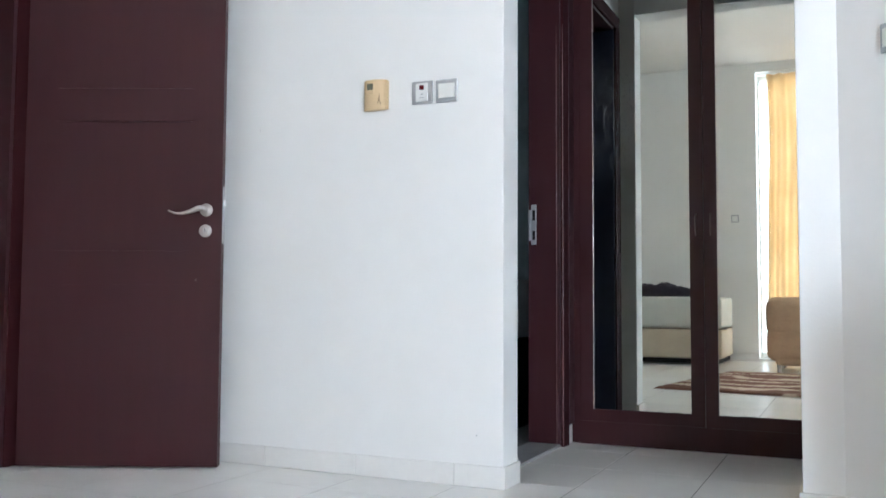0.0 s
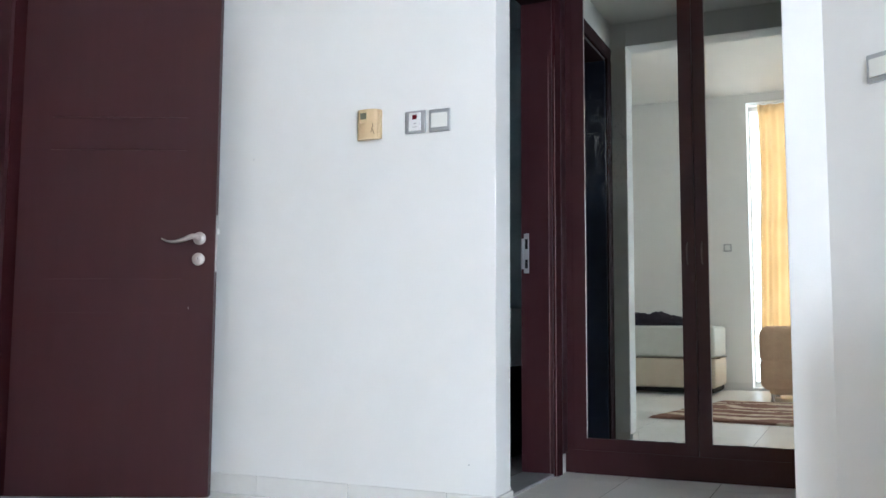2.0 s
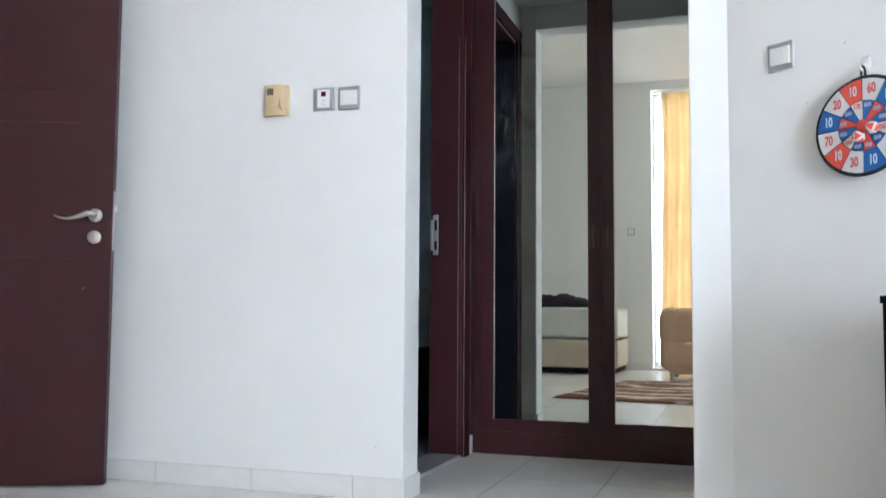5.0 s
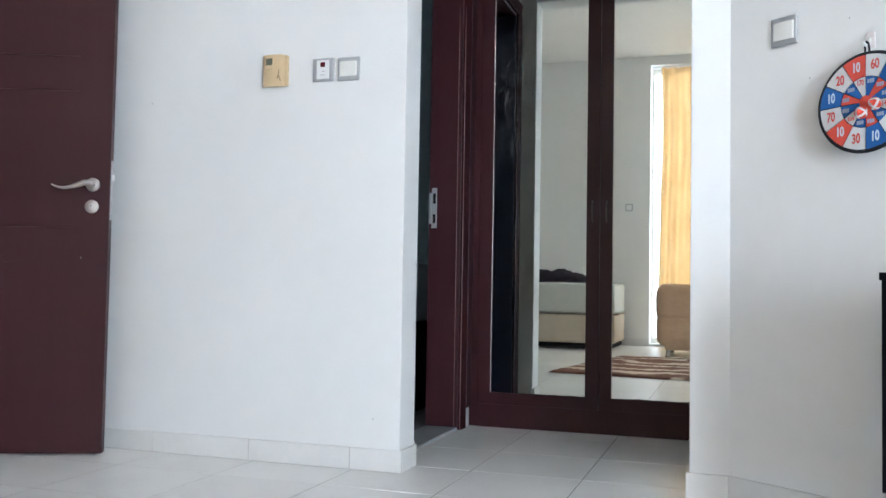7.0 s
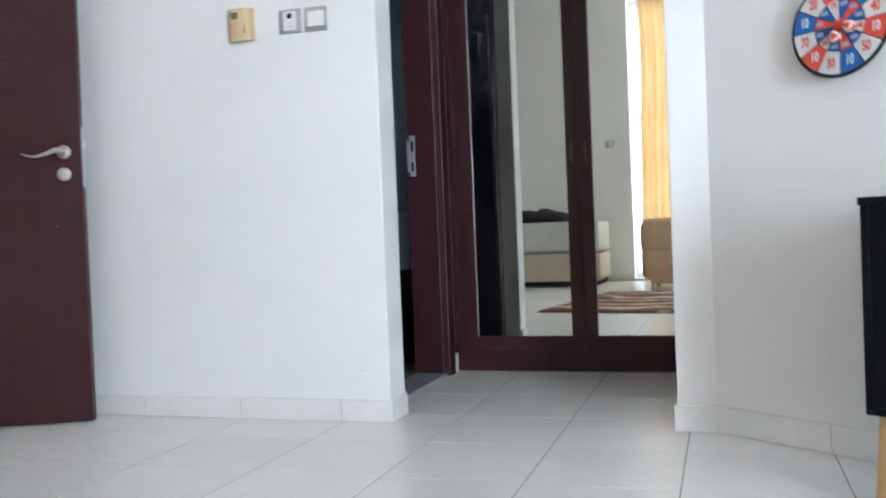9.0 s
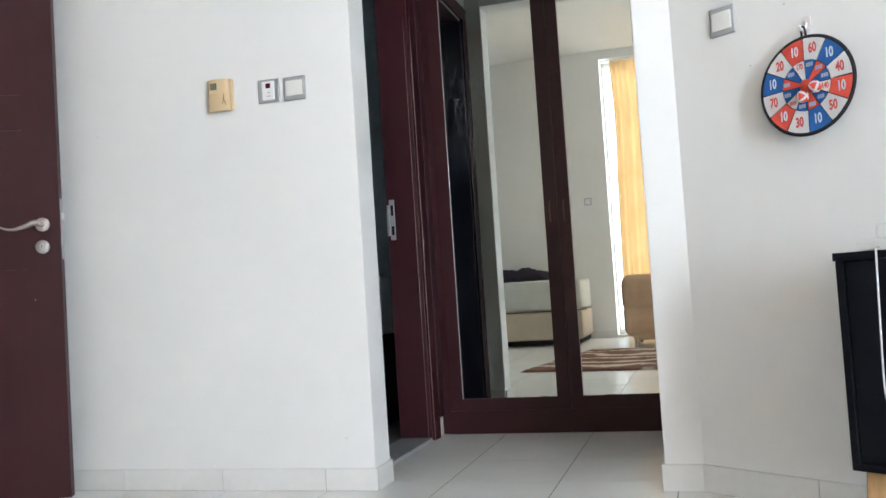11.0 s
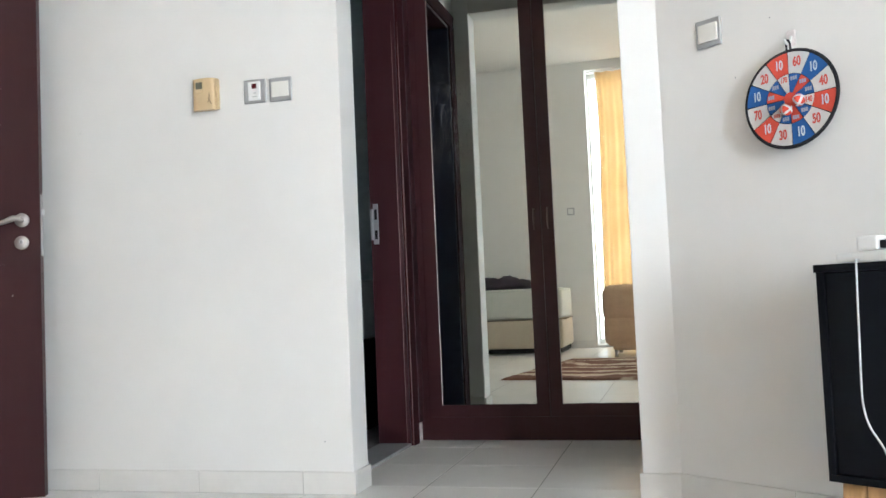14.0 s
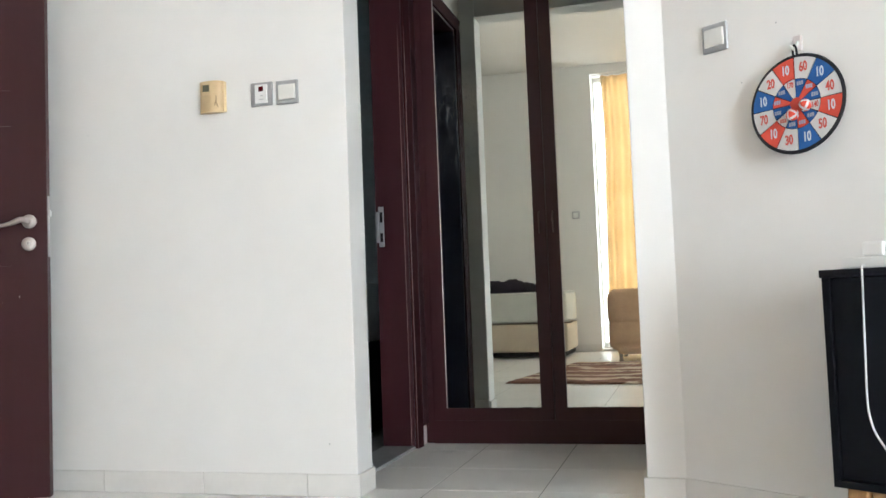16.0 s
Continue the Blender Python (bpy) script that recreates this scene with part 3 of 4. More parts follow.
# ---- wall fittings ----
def switch_plate(place, label, kind_of):
    """Grey-framed plate; local y points into the wall."""
    t = thing("light_switch" if kind_of == "rocker" else "key_card_switch", label, "switch", place, group="wall switch plates")
    w = 0.044
    part("frame", one_box(-w, w, -0.010, 0.0, -w, w, 0.0042, 3), ALU, t, "grey aluminium frame")
    if kind_of == "rocker":
        prof_ = [(-0.034, -0.009), (-0.034, -0.0125), (-0.030, -0.0150), (-0.012, -0.0165), (0.012, -0.0165), (0.030, -0.0150), (0.034, -0.0125), (0.034, -0.009)]
        part("rocker", extrude_profile(prof_, 0.054, pose(0, 0, -0.027)), IVORY, t, "ivory rocker")
    else:
        face = part("face", one_box(-0.0255, 0.0255, -0.014, -0.009, -0.035, 0.035, 0.003), WHITE, t, "white card face")
        part("lens", one_box(-0.009, 0.010, -0.0150, -0.0135, 0.009, 0.027, 0.001), DARKRED, face, "dark red indicator lens")
        part("printed_bar", one_box(-0.002, 0.007, -0.0144, -0.0138, -0.009, -0.006), GREYMARK, face)
        part("printed_bar", one_box(-0.008, 0.010, -0.0144, -0.0138, -0.022, -0.0195), GREYMARK, face)
    return t


switch_plate(pose(-1.482, YA, 1.458), "white key-card switch with grey frame on wall", "card")
switch_plate(pose(-1.380, YA, 1.456), "ivory rocker switch with grey frame on white wall", "rocker")
switch_plate(DART @ pose(0.196, 0, 1.448), "ivory rocker switch beside the dartboard", "rocker")

thermo = thing("thermostat", "champagne plastic thermostat with small grey display", "thermostat", pose(-1.678, YA, 1.463))
part("base", one_box(-0.047, 0.050, -0.016, 0.0, -0.056, 0.058, 0.003), GOLD, thermo)
arc = [(-0.050 * math.cos(math.pi * i / 14) if i < 7 else 0.044 * math.sin(math.pi * (i - 7) / 14), -0.013 - 0.025 * math.sin(math.pi * i / 14) ** 0.7) for i in range(15)]
cov = part("cover", extrude_profile(arc, 0.118, pose(0, 0, -0.060)), GOLD, thermo)
part("side_strip", one_box(0.0445, 0.0505, -0.024, -0.0165, -0.058, 0.057, 0.002), GOLD, thermo)
part("display_bezel", one_box(-0.031, 0.003, -0.0400, -0.0300, 0.004, 0.048, 0.001), GOLD, cov)
part("display", one_box(-0.027, 0.000, -0.0406, -0.0399, 0.018, 0.043), SCREEN, cov, "grey display")
for p0, p1, p2 in (((0.022, -0.0375, -0.022), (0.026, -0.0372, -0.012), (0.025, -0.0372, 0.001)), ((0.026, -0.0372, -0.020), (0.021, -0.0378, -0.031), (0.020, -0.0378, -0.036)), ((0.026, -0.0372, -0.020), (0.030, -0.0358, -0.034), (0.033, -0.0340, -0.042))):
    part("mark", tube([p0, p1, p2], [0.0009, 0.0016, 0.0008], 6), MARK, cov)


def wall_hole(place):
    t = part("nail_hole", lathe([(0.0024, 0), (0.002, 0.0008), (0.001, 0.001)], 9, 'Y', m=None), GREYMARK)
    t.matrix_basis = place
    tagged(t, "small dark nail hole in white wall", "nail hole", group="nail holes")


wall_hole(DART @ pose(0.398, 0.0, 1.442))
wall_hole(DART @ pose(0.2755, 0.0, 1.292))



def paint_chip(x, z, r):
    t = part("paint_chip", lathe([(r, 0), (r * 0.8, 0.0006), (r * 0.3, 0.0008)], 7, 'Y'), GREYMARK)
    t.matrix_basis = pose(x, YA, z)
    tagged(t, "tiny grey chip in the white wall paint", "paint chip", group="paint chips")


paint_chip(-1.258, 0.183, 0.0028)
paint_chip(-2.236, 1.370, 0.0020)

# ---- dartboard ----
DR = 0.140
board = thing("dartboard", "round felt dartboard, red blue and white, black rim", "dartboard", DART @ pose(0.469, -0.032, 1.184) @ pose(0, 0, 0, -4, -2.0, 0))
part("backing", lathe([(DR - 0.006, 0.005), (DR - 0.003, 0.006), (DR - 0.003, 0.0095), (DR - 0.006, 0.010)], 64, 'Y'), BINDING, board)
ring = bmesh.new()
segs, rs = 72, 8
vv = [[ring.verts.new(((DR - 0.004 + 0.006 * math.cos(2 * math.pi * j / rs)) * math.sin(2 * math.pi * i / segs), -0.0095 + 0.0042 * math.sin(2 * math.pi * j / rs),
                       (DR - 0.004 + 0.006 * math.cos(2 * math.pi * j / rs)) * math.cos(2 * math.pi * i / segs))) for j in range(rs)] for i in range(segs)]
for i in range(segs):
    for j in range(rs):
        ring.faces.new((vv[i][j], vv[(i + 1) % segs][j], vv[(i + 1) % segs][(j + 1) % rs], vv[i][(j + 1) % rs]))
bmesh.ops.recalc_face_normals(ring, faces=ring.faces[:])
part("rim", ring, BINDING, board, "black stitched rim", True)


def sector(r0, r1, a0, a1, y0, y1, n=8):
    """A ring sector; angles clockwise from the top."""
    b = bmesh.new()
    grid = []
    for r in (r0, r1):
        for y in (y0, y1):
            grid.append([b.verts.new((r * math.sin(a0 + (a1 - a0) * i / n), y, r * math.cos(a0 + (a1 - a0) * i / n))) for i in range(n + 1)])
    ib, if_, ob_, of = grid
    for i in range(n):
        for p, q in ((if_, of), (of, ob_), (ob_, ib), (ib, if_)):
            b.faces.new((p[i], p[i + 1], q[i + 1], q[i]))
    for i in (0, n):
        b.faces.new((ib[i], if_[i], of[i], ob_[i]))
    bmesh.ops.recalc_face_normals(b, faces=b.faces[:])
    return b


outer = [("60", FELT_W), ("10", FELT_B), ("40", FELT_W), ("10", FELT_R), ("50", FELT_W), ("10", FELT_B), ("30", FELT_W), ("10", FELT_R), ("70", FELT_W), ("10", FELT_B), ("20", FELT_W), ("10", FELT_R)]
inner = [FELT_B, FELT_R, FELT_B, FELT_W, FELT_B, FELT_R, FELT_B, FELT_W, FELT_B, FELT_R, FELT_B, FELT_W]
GAP = 0.0013
for i, ((num, felt), felt_in) in enumerate(zip(outer, inner)):
    a0, a1 = radians(30 * i), radians(30 * (i + 1))
    am = (a0 + a1) / 2
    s = part("scoring_field", sector(0.0720, DR - 0.008, a0 + GAP / 0.1, a1 - GAP / 0.1, -0.0135, -0.0095), felt, board)
    me = text_mesh(num, 0.034)
    me.materials.append(PRINT_R if felt is FELT_W else PRINT_W)
    tx = new("number", me)
    tx.parent = s
    tx.matrix_basis = pose(0.1035 * math.sin(am), -0.0139, 0.1035 * math.cos(am), 90, 0, 0) @ Matrix.Diagonal((0.70, 1.10, 1, 1))
    s2 = part("scoring_field", sector(0.018, 0.0700, a0 + GAP / 0.05, a1 - GAP / 0.05, -0.0135, -0.0095), felt_in, board)
    if i in (3, 11):                                     # the two fields whose figures can be read
        small = text_mesh("140" if i == 3 else "170", 0.020)
        small.materials.append(PRINT_R)
        tx = new("number", small)
        tx.parent = s2
        tx.matrix_basis = pose(0.057 * math.sin(am), -0.0139, 0.057 * math.cos(am), 90, 0, 0) @ Matrix.Diagonal((0.66, 1.10, 1, 1))
        continue
    for k in (-1, 0, 1):
        bar = one_box(-0.0028, 0.0028, -0.0003, 0.0003, -0.0055, 0.0055, m=Matrix.Translation((0.058 * math.sin(am) + 0.0068 * k, -0.0139, 0.058 * math.cos(am))))
        part("number_bar", bar, PRINT_FADED if felt_in is not FELT_W else PRINT_PINK, s2)
part("bullseye", lathe([(0.0175, 0.0095), (0.0175, 0.0135), (0.0165, 0.014)], 24, 'Y'), FELT_R, board)
loop = part("hanging_loop", tube([(-0.006, -0.004, DR - 0.004), (-0.005, -0.006, DR + 0.022), (0.0, -0.008, DR + 0.030), (0.005, -0.006, DR + 0.022), (0.006, -0.004, DR - 0.004)], [0.003] * 5, 8), BINDING, board, "black fabric hanging loop", True)
hook = thing("wall_hook", "clear pinkish adhesive hook holding the dartboard", "hook", DART @ pose(0.461, 0, 1.357))
part("plate", one_box(-0.0135, 0.0135, -0.005, 0.0, -0.016, 0.030, 0.004), PINKPLASTIC, hook)
part("hook_arm", tube([(0, -0.004, 0.012), (0, -0.010, -0.004), (0, -0.024, -0.014), (0, -0.042, -0.002)], [0.0045, 0.004, 0.004, 0.0035], 8), WHITE, hook, "", True)


def sticky_ball(u, z, turn):
    t = thing("sticky_ball", "red and white hook-and-loop ball stuck on dartboard", "ball", DART @ pose(u, -0.0625, z, 0, turn, 0), group="dart balls")
    b = bmesh.new()
    bmesh.ops.create_icosphere(b, subdivisions=3, radius=0.0172)
    part("ball", b, FELT_W, t, "", True)
    face_on = Vector((1, 1, 1)).rotation_difference(Vector((0.25, -1, 0.12))).to_matrix()
    n0 = 6
    for sx, sy, sz in [(a, b_, c) for a in (1, -1) for b_ in (1, -1) for c in (1, -1)]:      # eight red patches between white seams
        tri = bmesh.new()
        corners = [Vector((sx, 0, 0)), Vector((0, sy, 0)), Vector((0, 0, sz))]
        cen = sum(corners, Vector()) / 3
        corners = [cen + (c - cen) * 0.62 for c in corners]
        grid = {}
        for i in range(n0 + 1):
            for j in range(n0 + 1 - i):
                p = corners[0] * (i / n0) + corners[1] * (j / n0) + corners[2] * (1 - (i + j) / n0)
                grid[i, j] = tri.verts.new(face_on @ p.normalized() * 0.0176)
        for i in range(n0):
            for j in range(n0 - i):
                tri.faces.new((grid[i, j], grid[i + 1, j], grid[i, j + 1]))
                if i + j < n0 - 1:
                    tri.faces.new((grid[i + 1, j], grid[i + 1, j + 1], grid[i, j + 1]))
        part("patch", tri, FELT_R, t, "", True)
    return t


sticky_ball(0.504, 1.172, 0)
sticky_ball(0.466, 1.153, 40)

# ---- black cabinet on beech legs by the splayed wall ----
CU0, CU1, CD, CZ0, CZ1 = 0.695, 1.40, 0.375, 0.216, 0.711
cab = thing("sideboard", "black laminate cabinet on pale splayed beech legs", "cabinet", DART @ pose(0, -0.015, 0))
part("top_panel", one_box(CU0 - 0.004, CU1 + 0.004, -CD - 0.004, 0.0, CZ1 - 0.018, CZ1, 0.0015), LAMINATE, cab)
part("bottom_panel", one_box(CU0, CU1, -CD, 0.0, CZ0, CZ0 + 0.016, 0.001), LAMINATE, cab)
part("side_panel", one_box(CU0, CU0 + 0.018, -CD, 0.0, CZ0 + 0.016, CZ1 - 0.018, 0.001), LAMINATE, cab)
part("side_panel", one_box(CU1 - 0.018, CU1, -CD, 0.0, CZ0 + 0.016, CZ1 - 0.018, 0.001), LAMINATE, cab)
part("back_panel", one_box(CU0 + 0.018, CU1 - 0.018, -0.012, -0.004, CZ0 + 0.016, CZ1 - 0.018), LAMINATE, cab)
cm = (CU0 + CU1) / 2
for a, b in ((CU0 + 0.020, cm - 0.001), (cm + 0.001, CU1 - 0.020)):
    part("door", one_box(a, b, -CD + 0.006, -CD + 0.022, CZ0 + 0.019, CZ1 - 0.021, 0.0015), LAMINATE, cab)


def leg(u, d, su, sd):
    b = bmesh.new()
    vs = []
    for z, r, k in ((CZ0, 0.026, 0.0), (0.11, 0.020, 0.5), (0.0, 0.0135, 1.0)):
        c = Vector((u + su * 0.022 * k, d + sd * 0.022 * k, z))
        ring_ = []
        for qx, qy in ((1, 1), (-1, 1), (-1, -1), (1, -1)):          # softly rounded square section
            for a_ in (0, 30, 60, 90):
                t_ = radians(a_ + {(1, 1): 0, (-1, 1): 90, (-1, -1): 180, (1, -1): 270}[qx, qy])
                ring_.append(b.verts.new(c + Vector((qx * r * 0.72 + r * 0.28 * math.cos(t_), qy * r * 0.72 + r * 0.28 * math.sin(t_), 0))))
        vs.append(ring_)
    for p, q in zip(vs, vs[1:]):
        for i in range(16):
            b.faces.new((p[i], p[(i + 1) % 16], q[(i + 1) % 16], q[i]))
    b.faces.new(vs[0])
    b.faces.new(list(reversed(vs[-1])))
    bmesh.ops.recalc_face_normals(b, faces=b.faces[:])
    part("leg", b, BEECH, cab, "tapered pale beech leg", True)


for u, su in ((CU0 + 0.046, -1), (CU1 - 0.046, 1)):
    for d, sd in ((-CD + 0.045, -1), (-0.06, 1)):
        leg(u, d, su, sd)
    part("leg_rail", one_box(u - 0.018, u + 0.018, -CD + 0.06, -0.06, CZ0 - 0.026, CZ0, 0.002), BEECH, cab)
part("front_rail", one_box(CU0 + 0.074, CU1 - 0.074, -CD + 0.026, -CD + 0.050, CZ0 - 0.052, CZ0, 0.002), BEECH, cab)

strip = thing("power_strip", "white extension socket lying on the black cabinet", "power strip", DART @ pose(CU0 + 0.147, -0.305, CZ1, 0, 0, 0))
part("body", one_box(-0.125, 0.20, -0.030, 0.030, 0.0, 0.026, 0.004), WHITE, strip)
for x in (-0.055, 0.085):
    part("socket_well", lathe([(0.018, 0), (0.018, 0.0006), (0.017, 0.0008)], 18, m=Matrix.Translation((x + 0.07, 0, 0.026))), IVORY, strip)
plug = thing("plug_adapter", "white plug adapter standing in the socket strip", "plug", DART @ pose(CU0 + 0.098, -0.305, CZ1 + 0.0275))
part("body", one_box(-0.030, 0.020, -0.024, 0.024, 0.0, 0.034, 0.006, 3), WHITE, plug)
part("black_plug", one_box(0.021, 0.060, -0.016, 0.016, 0.004, 0.022, 0.003), BLACKGAP, plug)
cable = tube([(0.772, -0.318, CZ1 + 0.008), (0.784, -0.362, CZ1 + 0.005), (0.797, -CD - 0.012, CZ1 + 0.001), (0.801, -CD - 0.022, 0.675), (0.799, -CD - 0.026, 0.52), (0.797, -CD - 0.026, 0.425),
              (0.801, -CD - 0.027, 0.385), (0.813, -CD - 0.029, 0.350), (0.848, -CD - 0.032, 0.292), (0.886, -CD - 0.035, 0.17), (0.892, -CD - 0.05, 0.02), (0.85, -CD - 0.08, 0.004), (0.76, -CD - 0.03, 0.004), (0.86, -CD + 0.05, 0.004)], [0.0023] * 14, 8)
cb = part("cable", cable, CABLE, None, "", True)
cb.matrix_basis = DART @ pose(0, -0.015, 0)
tagged(cb, "white cable hanging down over the black cabinet front", "cable")

# ---- bed by the south wall ----
bed = thing("bed", "single divan bed with white mattress and beige base", "bed", pose(-1.285, -1.38, 0))
BW, BL = 0.93, 1.95           # across (to -y) and along (to -x)
part("base", one_box(-BL, 0.0, -BW, 0.0, 0.070, 0.382, 0.025, 3), DIVAN, bed, "beige upholstered divan base", True)
part("mattress", one_box(-BL, 0.0, -BW, 0.0, 0.389, 0.728, 0.045, 4), MATTRESS, bed, "white quilted mattress", True)
for z in (0.385, 0.412, 0.705):
    m_ = BL / 2
    part("piping", tube([(-BL + 0.03, 0.004, z), (-m_, 0.005, z), (-0.03, 0.004, z), (0.003, -0.03, z), (0.005, -BW / 2, z), (0.003, -BW + 0.03, z)], [0.0045 if z < 0.4 else 0.003] * 6, 6), PIPING if z < 0.4 else MATTRESS, bed)
for x in (-0.08, -BL / 2, -BL + 0.08):
    for y in (-0.08, -BW + 0.08):
        part("foot", lathe([(0.022, 0.0), (0.025, 0.01), (0.025, 0.070)], 12, m=Matrix.Translation((x, y, 0))), BLACKGAP, bed)
part("base_strip", one_box(-BL + 0.03, -0.03, -BW + 0.03, -0.03, 0.02, 0.069), BLACKGAP, bed, "black strip under the base")
bl = bmesh.new()
NXB, NYB = 46, 16
grid = []
for i in range(NXB + 1):
    row = []
    for j in range(NYB + 1):
        u, v_ = i / NXB, j / NYB
        edge = max(0.0, math.sin(math.pi * u) ** 0.35 * math.sin(math.pi * v_) ** 0.5)
        h = edge * (0.132 + 0.045 * noise.noise(Vector((u * 7.0, v_ * 3.0, 1.7))) + 0.03 * noise.noise(Vector((u * 17.0, v_ * 7.0, 4.2))) + 0.04 * max(0, math.sin(u * 9.0 + 1.0)) - 0.085 * math.exp(-((u - 0.30) / 0.05) ** 2) + 0.035 * math.exp(-((u - 0.37) / 0.03) ** 2) - 0.03 * max(0.0, u - 0.6))
        row.append(bl.verts.new((-1.15 + 0.98 * u + 0.03 * noise.noise(Vector((v_ * 4, u * 3, 9))), -0.46 + 0.38 * v_ + 0.04 * noise.noise(Vector((u * 5, v_, 3))), max(0.0, h) + 0.001)))
    grid.append(row)
for i in range(NXB):
    for j in range(NYB):
        bl.faces.new((grid[i][j], grid[i + 1][j], grid[i + 1][j + 1], grid[i][j + 1]))
back = bl.faces.new([grid[i][0] for i in range(NXB + 1)] + [grid[NXB][j] for j in range(1, NYB + 1)] + [grid[i][NYB] for i in range(NXB - 1, -1, -1)] + [grid[0][j] for j in range(NYB - 1, 0, -1)])
bmesh.ops.recalc_face_normals(bl, faces=bl.faces[:])
blanket = part("blanket", bl, BLANKET, None, "", True)
blanket.matrix_basis = pose(-1.42, -1.38, 0.728)
tagged(blanket, "crumpled dark purple blanket lying on the mattress", "blanket")

# ---- armchair ----
chair = thing("armchair", "tan armchair in a crinkled stretch cover", "armchair", pose(-0.80, -0.72, 0, 0, 0, 0))
def cushion(name, x0, x1, y0, y1, z0, z1, r, label=""):
    return part(name, one_box(x0, x1, y0, y1, z0, z1, r, 5), COVER, chair, label, True)
cushion("backrest", 0.0, 0.86, -0.21, 0.0, 0.345, 0.725, 0.10, "rounded crinkled cover over the backrest")
cushion("lower_back", 0.006, 0.854, -0.20, -0.006, 0.105, 0.44, 0.09)
cushion("arm", 0.0, 0.18, -0.80, -0.19, 0.165, 0.60, 0.07)
cushion("arm", 0.68, 0.86, -0.80, -0.19, 0.165, 0.60, 0.07)
cushion("seat", 0.17, 0.69, -0.79, -0.19, 0.20, 0.43, 0.05)
part("skirt", one_box(0.09, 0.77, -0.74, -0.03, 0.068, 0.26, 0.03, 4), COVER, chair, "", True)
for x in (0.12, 0.74):
    for y in (-0.06, -0.72):
        part("foot", lathe([(0.020, 0.0), (0.024, 0.012), (0.016, 0.03), (0.020, 0.085)], 14, m=Matrix.Translation((x, y, 0))), STEEL, chair, "short metal foot")

# ---- rug ----
rg = bmesh.new()
RL, RW, NR = 1.75, 2.0, 64
for i in range(NR + 1):
    for j in range(NR + 1):
        u, v_ = i / NR, j / NR
        on_edge = i in (0, NR) or j in (0, NR)
        wob = 0.010 * noise.noise(Vector((u * 40, v_ * 40, 2)))
        rg.verts.new((RL * u + wob, -RW * v_ + 0.010 * noise.noise(Vector((u * 40, v_ * 40, 7))), 0.003 if on_edge else 0.019 + 0.006 * noise.noise(Vector((u * 60, v_ * 60, 1)))))
rg.verts.ensure_lookup_table()
for i in range(NR):
    for j in range(NR):
        k = i * (NR + 1) + j
        rg.faces.new((rg.verts[k], rg.verts[k + 1], rg.verts[k + NR + 2], rg.verts[k + NR + 1]))
bmesh.ops.recalc_face_normals(rg, faces=rg.faces[:])
rug = part("rug", rg, RUG, None, "", True)
rug.matrix_basis = pose(-1.435, 1.39, 0.0, 0, 0, 9.5)
tagged(rug, "shaggy brown rug with wavy cream stripes", "rug")

# ---- curtain ----
cu = bmesh.new()
NC, NZ = 140, 24
cols = []
for i in range(NC + 1):
    col = []
    for j in range(NZ + 1):
        u, w = i / NC, j / NZ                         # w: 0 at the head, 1 at the hem
        swing = 0.020 * math.sin(min(1.0, w * 2.2) * math.pi) - 0.030 * max(0.0, w - 0.5) / 0.5
        x = -0.895 + swing * (1 - u) + 1.35 * u
        fold = (0.026 + 0.012 * w) * math.sin(u * 2 * math.pi * 11 + 0.8 * math.sin(u * 19) + 0.5 * w) + 0.012 * noise.noise(Vector((u * 26, w * 3, 5)))
        col.append(cu.verts.new((x, SOUTH - 0.085 + fold, 3.312 - 3.262 * w)))
    cols.append(col)
for i in range(NC):
    for j in range(NZ):
        cu.faces.new((cols[i][j], cols[i + 1][j], cols[i + 1][j + 1], cols[i][j + 1]))
bmesh.ops.solidify(cu, geom=cu.faces[:], thickness=0.002)
bmesh.ops.recalc_face_normals(cu, faces=cu.faces[:])
curtain = thing("curtain", "long golden yellow curtain hanging beside the window", "curtain", pose(0, 0, 0))
part("cloth", cu, CURTAIN, curtain, "", True)
part("curtain_track", one_box(WIN[0] + 0.01, WIN[1] - 0.01, SOUTH - 0.10, SOUTH - 0.07, WIN[3] - 0.016, WIN[3] - 0.001, 0.002), WHITE, curtain, "slim white curtain track")

# ---- socket on the south wall ----
sock = thing("wall_socket", "white square socket plate with dark surround", "socket", pose(-1.252, SOUTH, 1.636, 0, 0, 180))
part("plate", one_box(-0.045, 0.045, -0.010, 0.0, -0.045, 0.045, 0.003), ALU, sock)
part("face", one_box(-0.030, 0.030, -0.013, -0.010, -0.030, 0.030, 0.002), WHITE, sock)

# ---- skirting of cut tiles ----
SH, ST = 0.086, 0.011


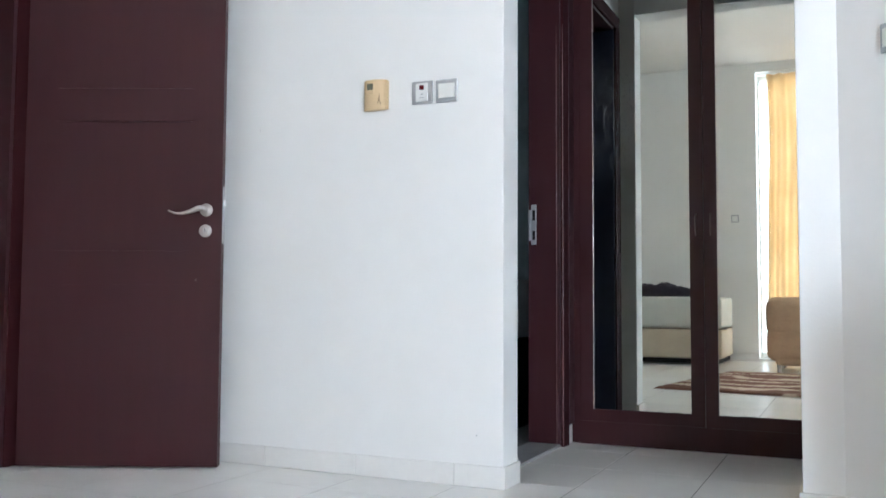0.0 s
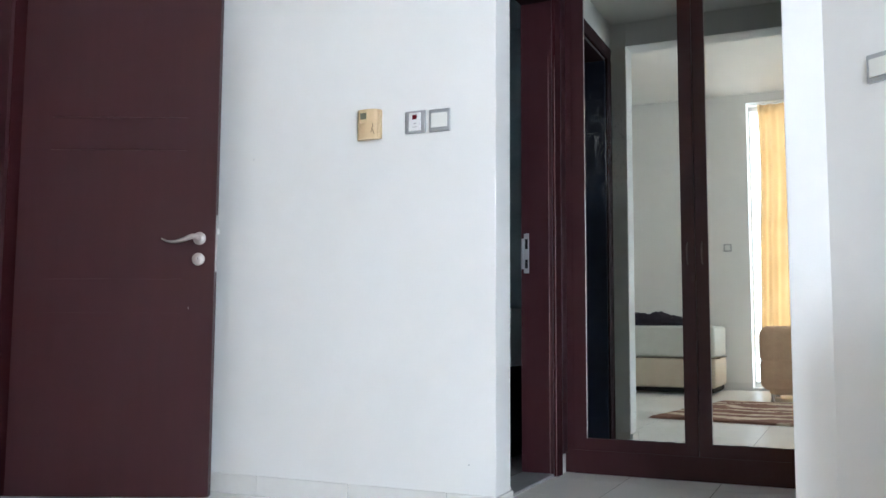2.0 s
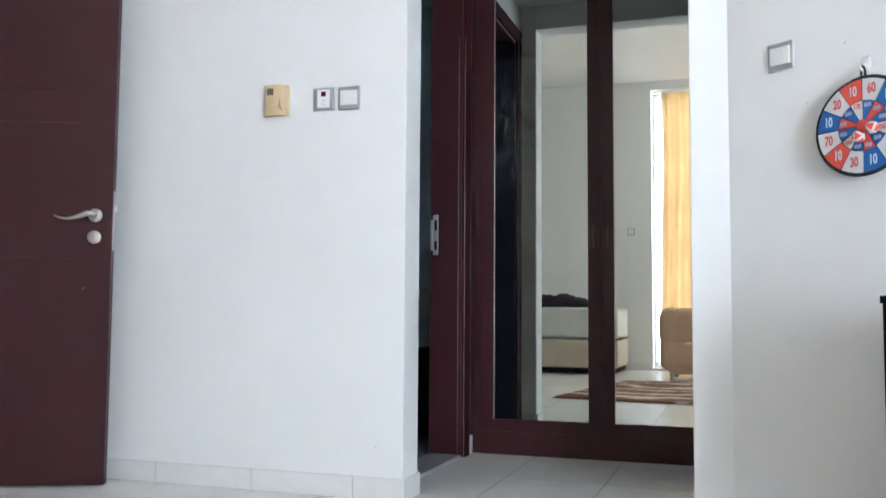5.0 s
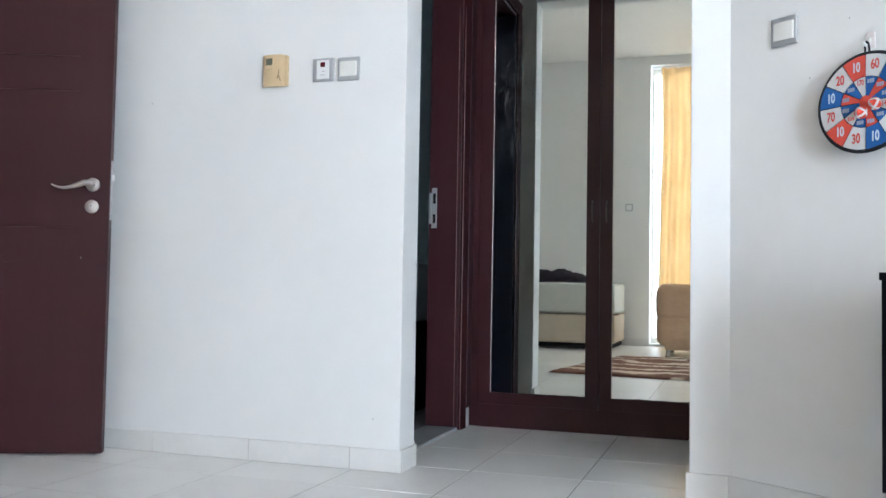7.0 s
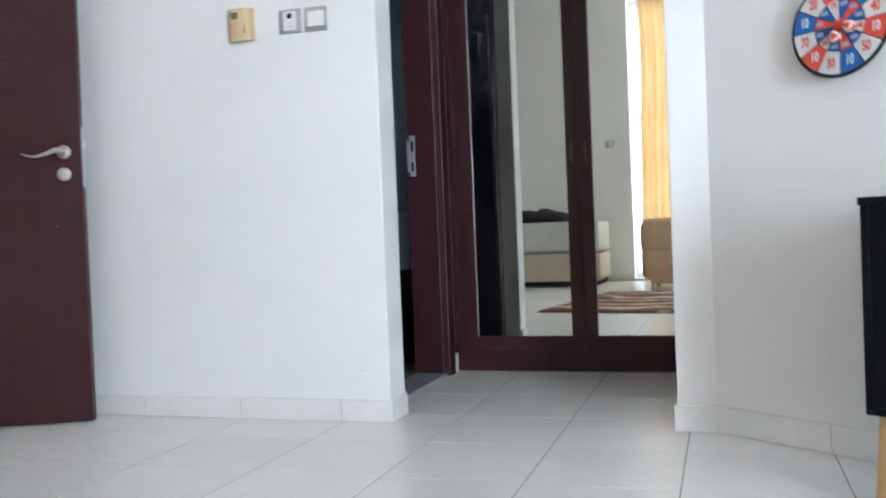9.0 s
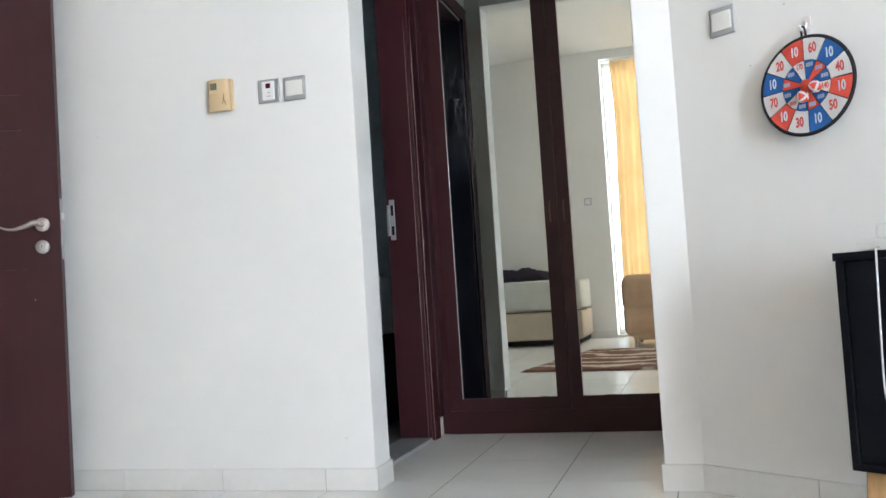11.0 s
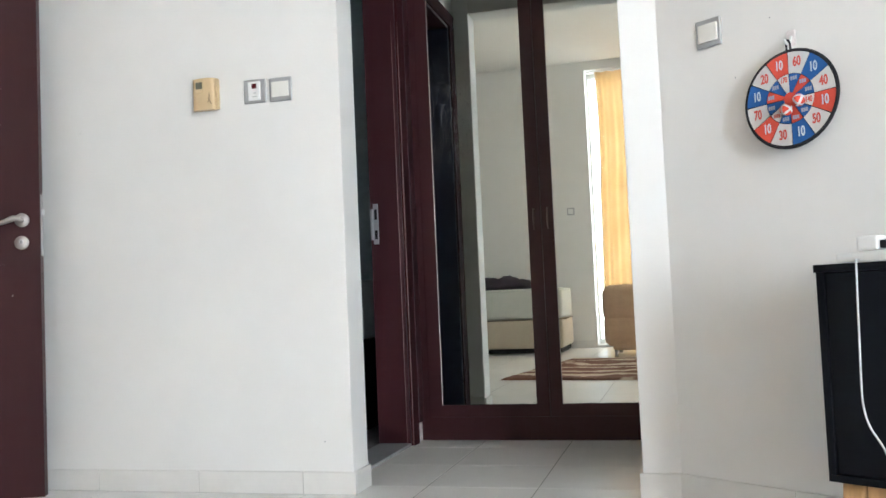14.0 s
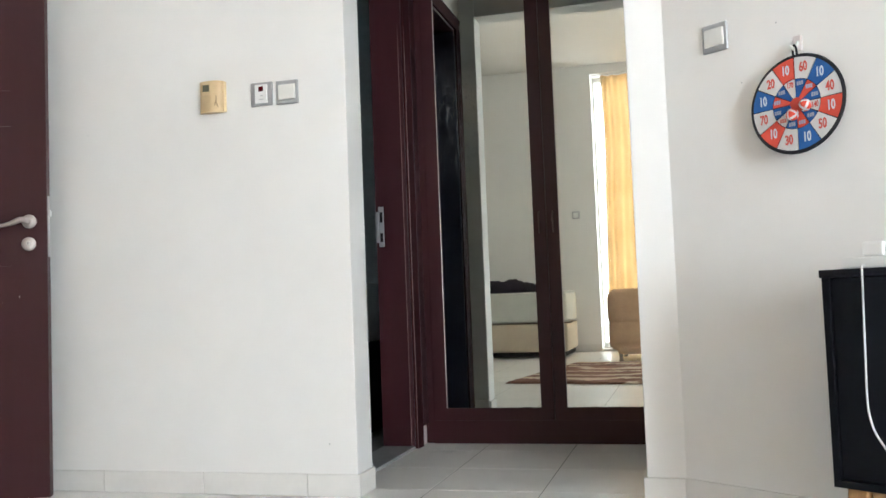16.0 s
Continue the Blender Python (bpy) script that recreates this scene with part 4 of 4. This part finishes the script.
def skirting(name, m, joints, label, high=SH):
    """Pieces along local x, standing in front of a wall at local y = 0."""
    base = structure(name, one_box(joints[0] + 0.001, joints[-1] - 0.001, -ST + 0.003, -0.0005, 0.0, high - 0.002, m=m), GROUT, label, "skirting")
    for a, b in zip(joints, joints[1:]):
        p = part("skirting_tile", one_box(a + 0.0008, b - 0.0008, -ST, -0.001, 0.001, high, 0.0015, 1), SKIRT, base)
        p.matrix_basis = m


label = "pale tile skirting along the white wall"
skirting("baseboard_north", pose(0, YA, 0), [-3.06, -2.998, -2.59, -2.178, -1.755, -1.342, XA + ST], label, 0.079)
skirting("baseboard_return", pose(XA, YA, 0, 0, 0, 90), [0.0005, 0.15], label, 0.079)
skirting("baseboard_pier", pose(0, YA - 0.008, 0), [XP0 - ST, XP1 - 0.003], label)
skirting("baseboard_pier_return", pose(XP0, YA + 0.15, 0, 0, 0, -90), [0.0, 0.1575], label)
skirting("baseboard_splayed", DART, [-0.003, 0.388, 0.79, 1.19, DLEN - 0.012], label)
skirting("baseboard_stub", pose(XA, YA + 0.15, 0, 0, 0, 180), [0.0, 0.094], label)
skirting("baseboard_passage", pose(XC, 0, 0, 0, 0, 90), [DOOR_Y1 + CAS - 0.002, 4.179], label)
skirting("baseboard_south", pose(0, SOUTH, 0, 0, 0, 180), [-WIN[0] + 0.002, 1.36, 1.77, 2.18, 2.59, 3.0, 3.4], label)

# ---- floor tiles ----
tile_mesh = mesh_of("tile", one_box(-TG / 2 + 0.0017, TG / 2 - 0.0017, -TG / 2 + 0.0017, TG / 2 - 0.0017, -0.012, 0.0), TILE)
for i in range(-8, 16):
    for j in range(-14, 6):
        cx, cy = GX + (i - 0.5) * TG, GY + (j - 0.5) * TG
        inside = WEST - 0.2 < cx < EAST + 0.2 and SOUTH - 0.45 < cy < (YA if cx < NIB + 0.15 else NIBEND) + 0.2
        passage = XC - 0.2 < cx < XE + 0.2 and YA < cy < 4.4
        splay = (DART.inverted() @ Vector((cx, cy, 0))).y > 0.3 and cx < NIB + 0.15 and not passage
        if (inside or passage) and not splay:
            t_ = new("tile", tile_mesh)
            t_.parent = floor
            t_.location = (cx, cy, 0.0)
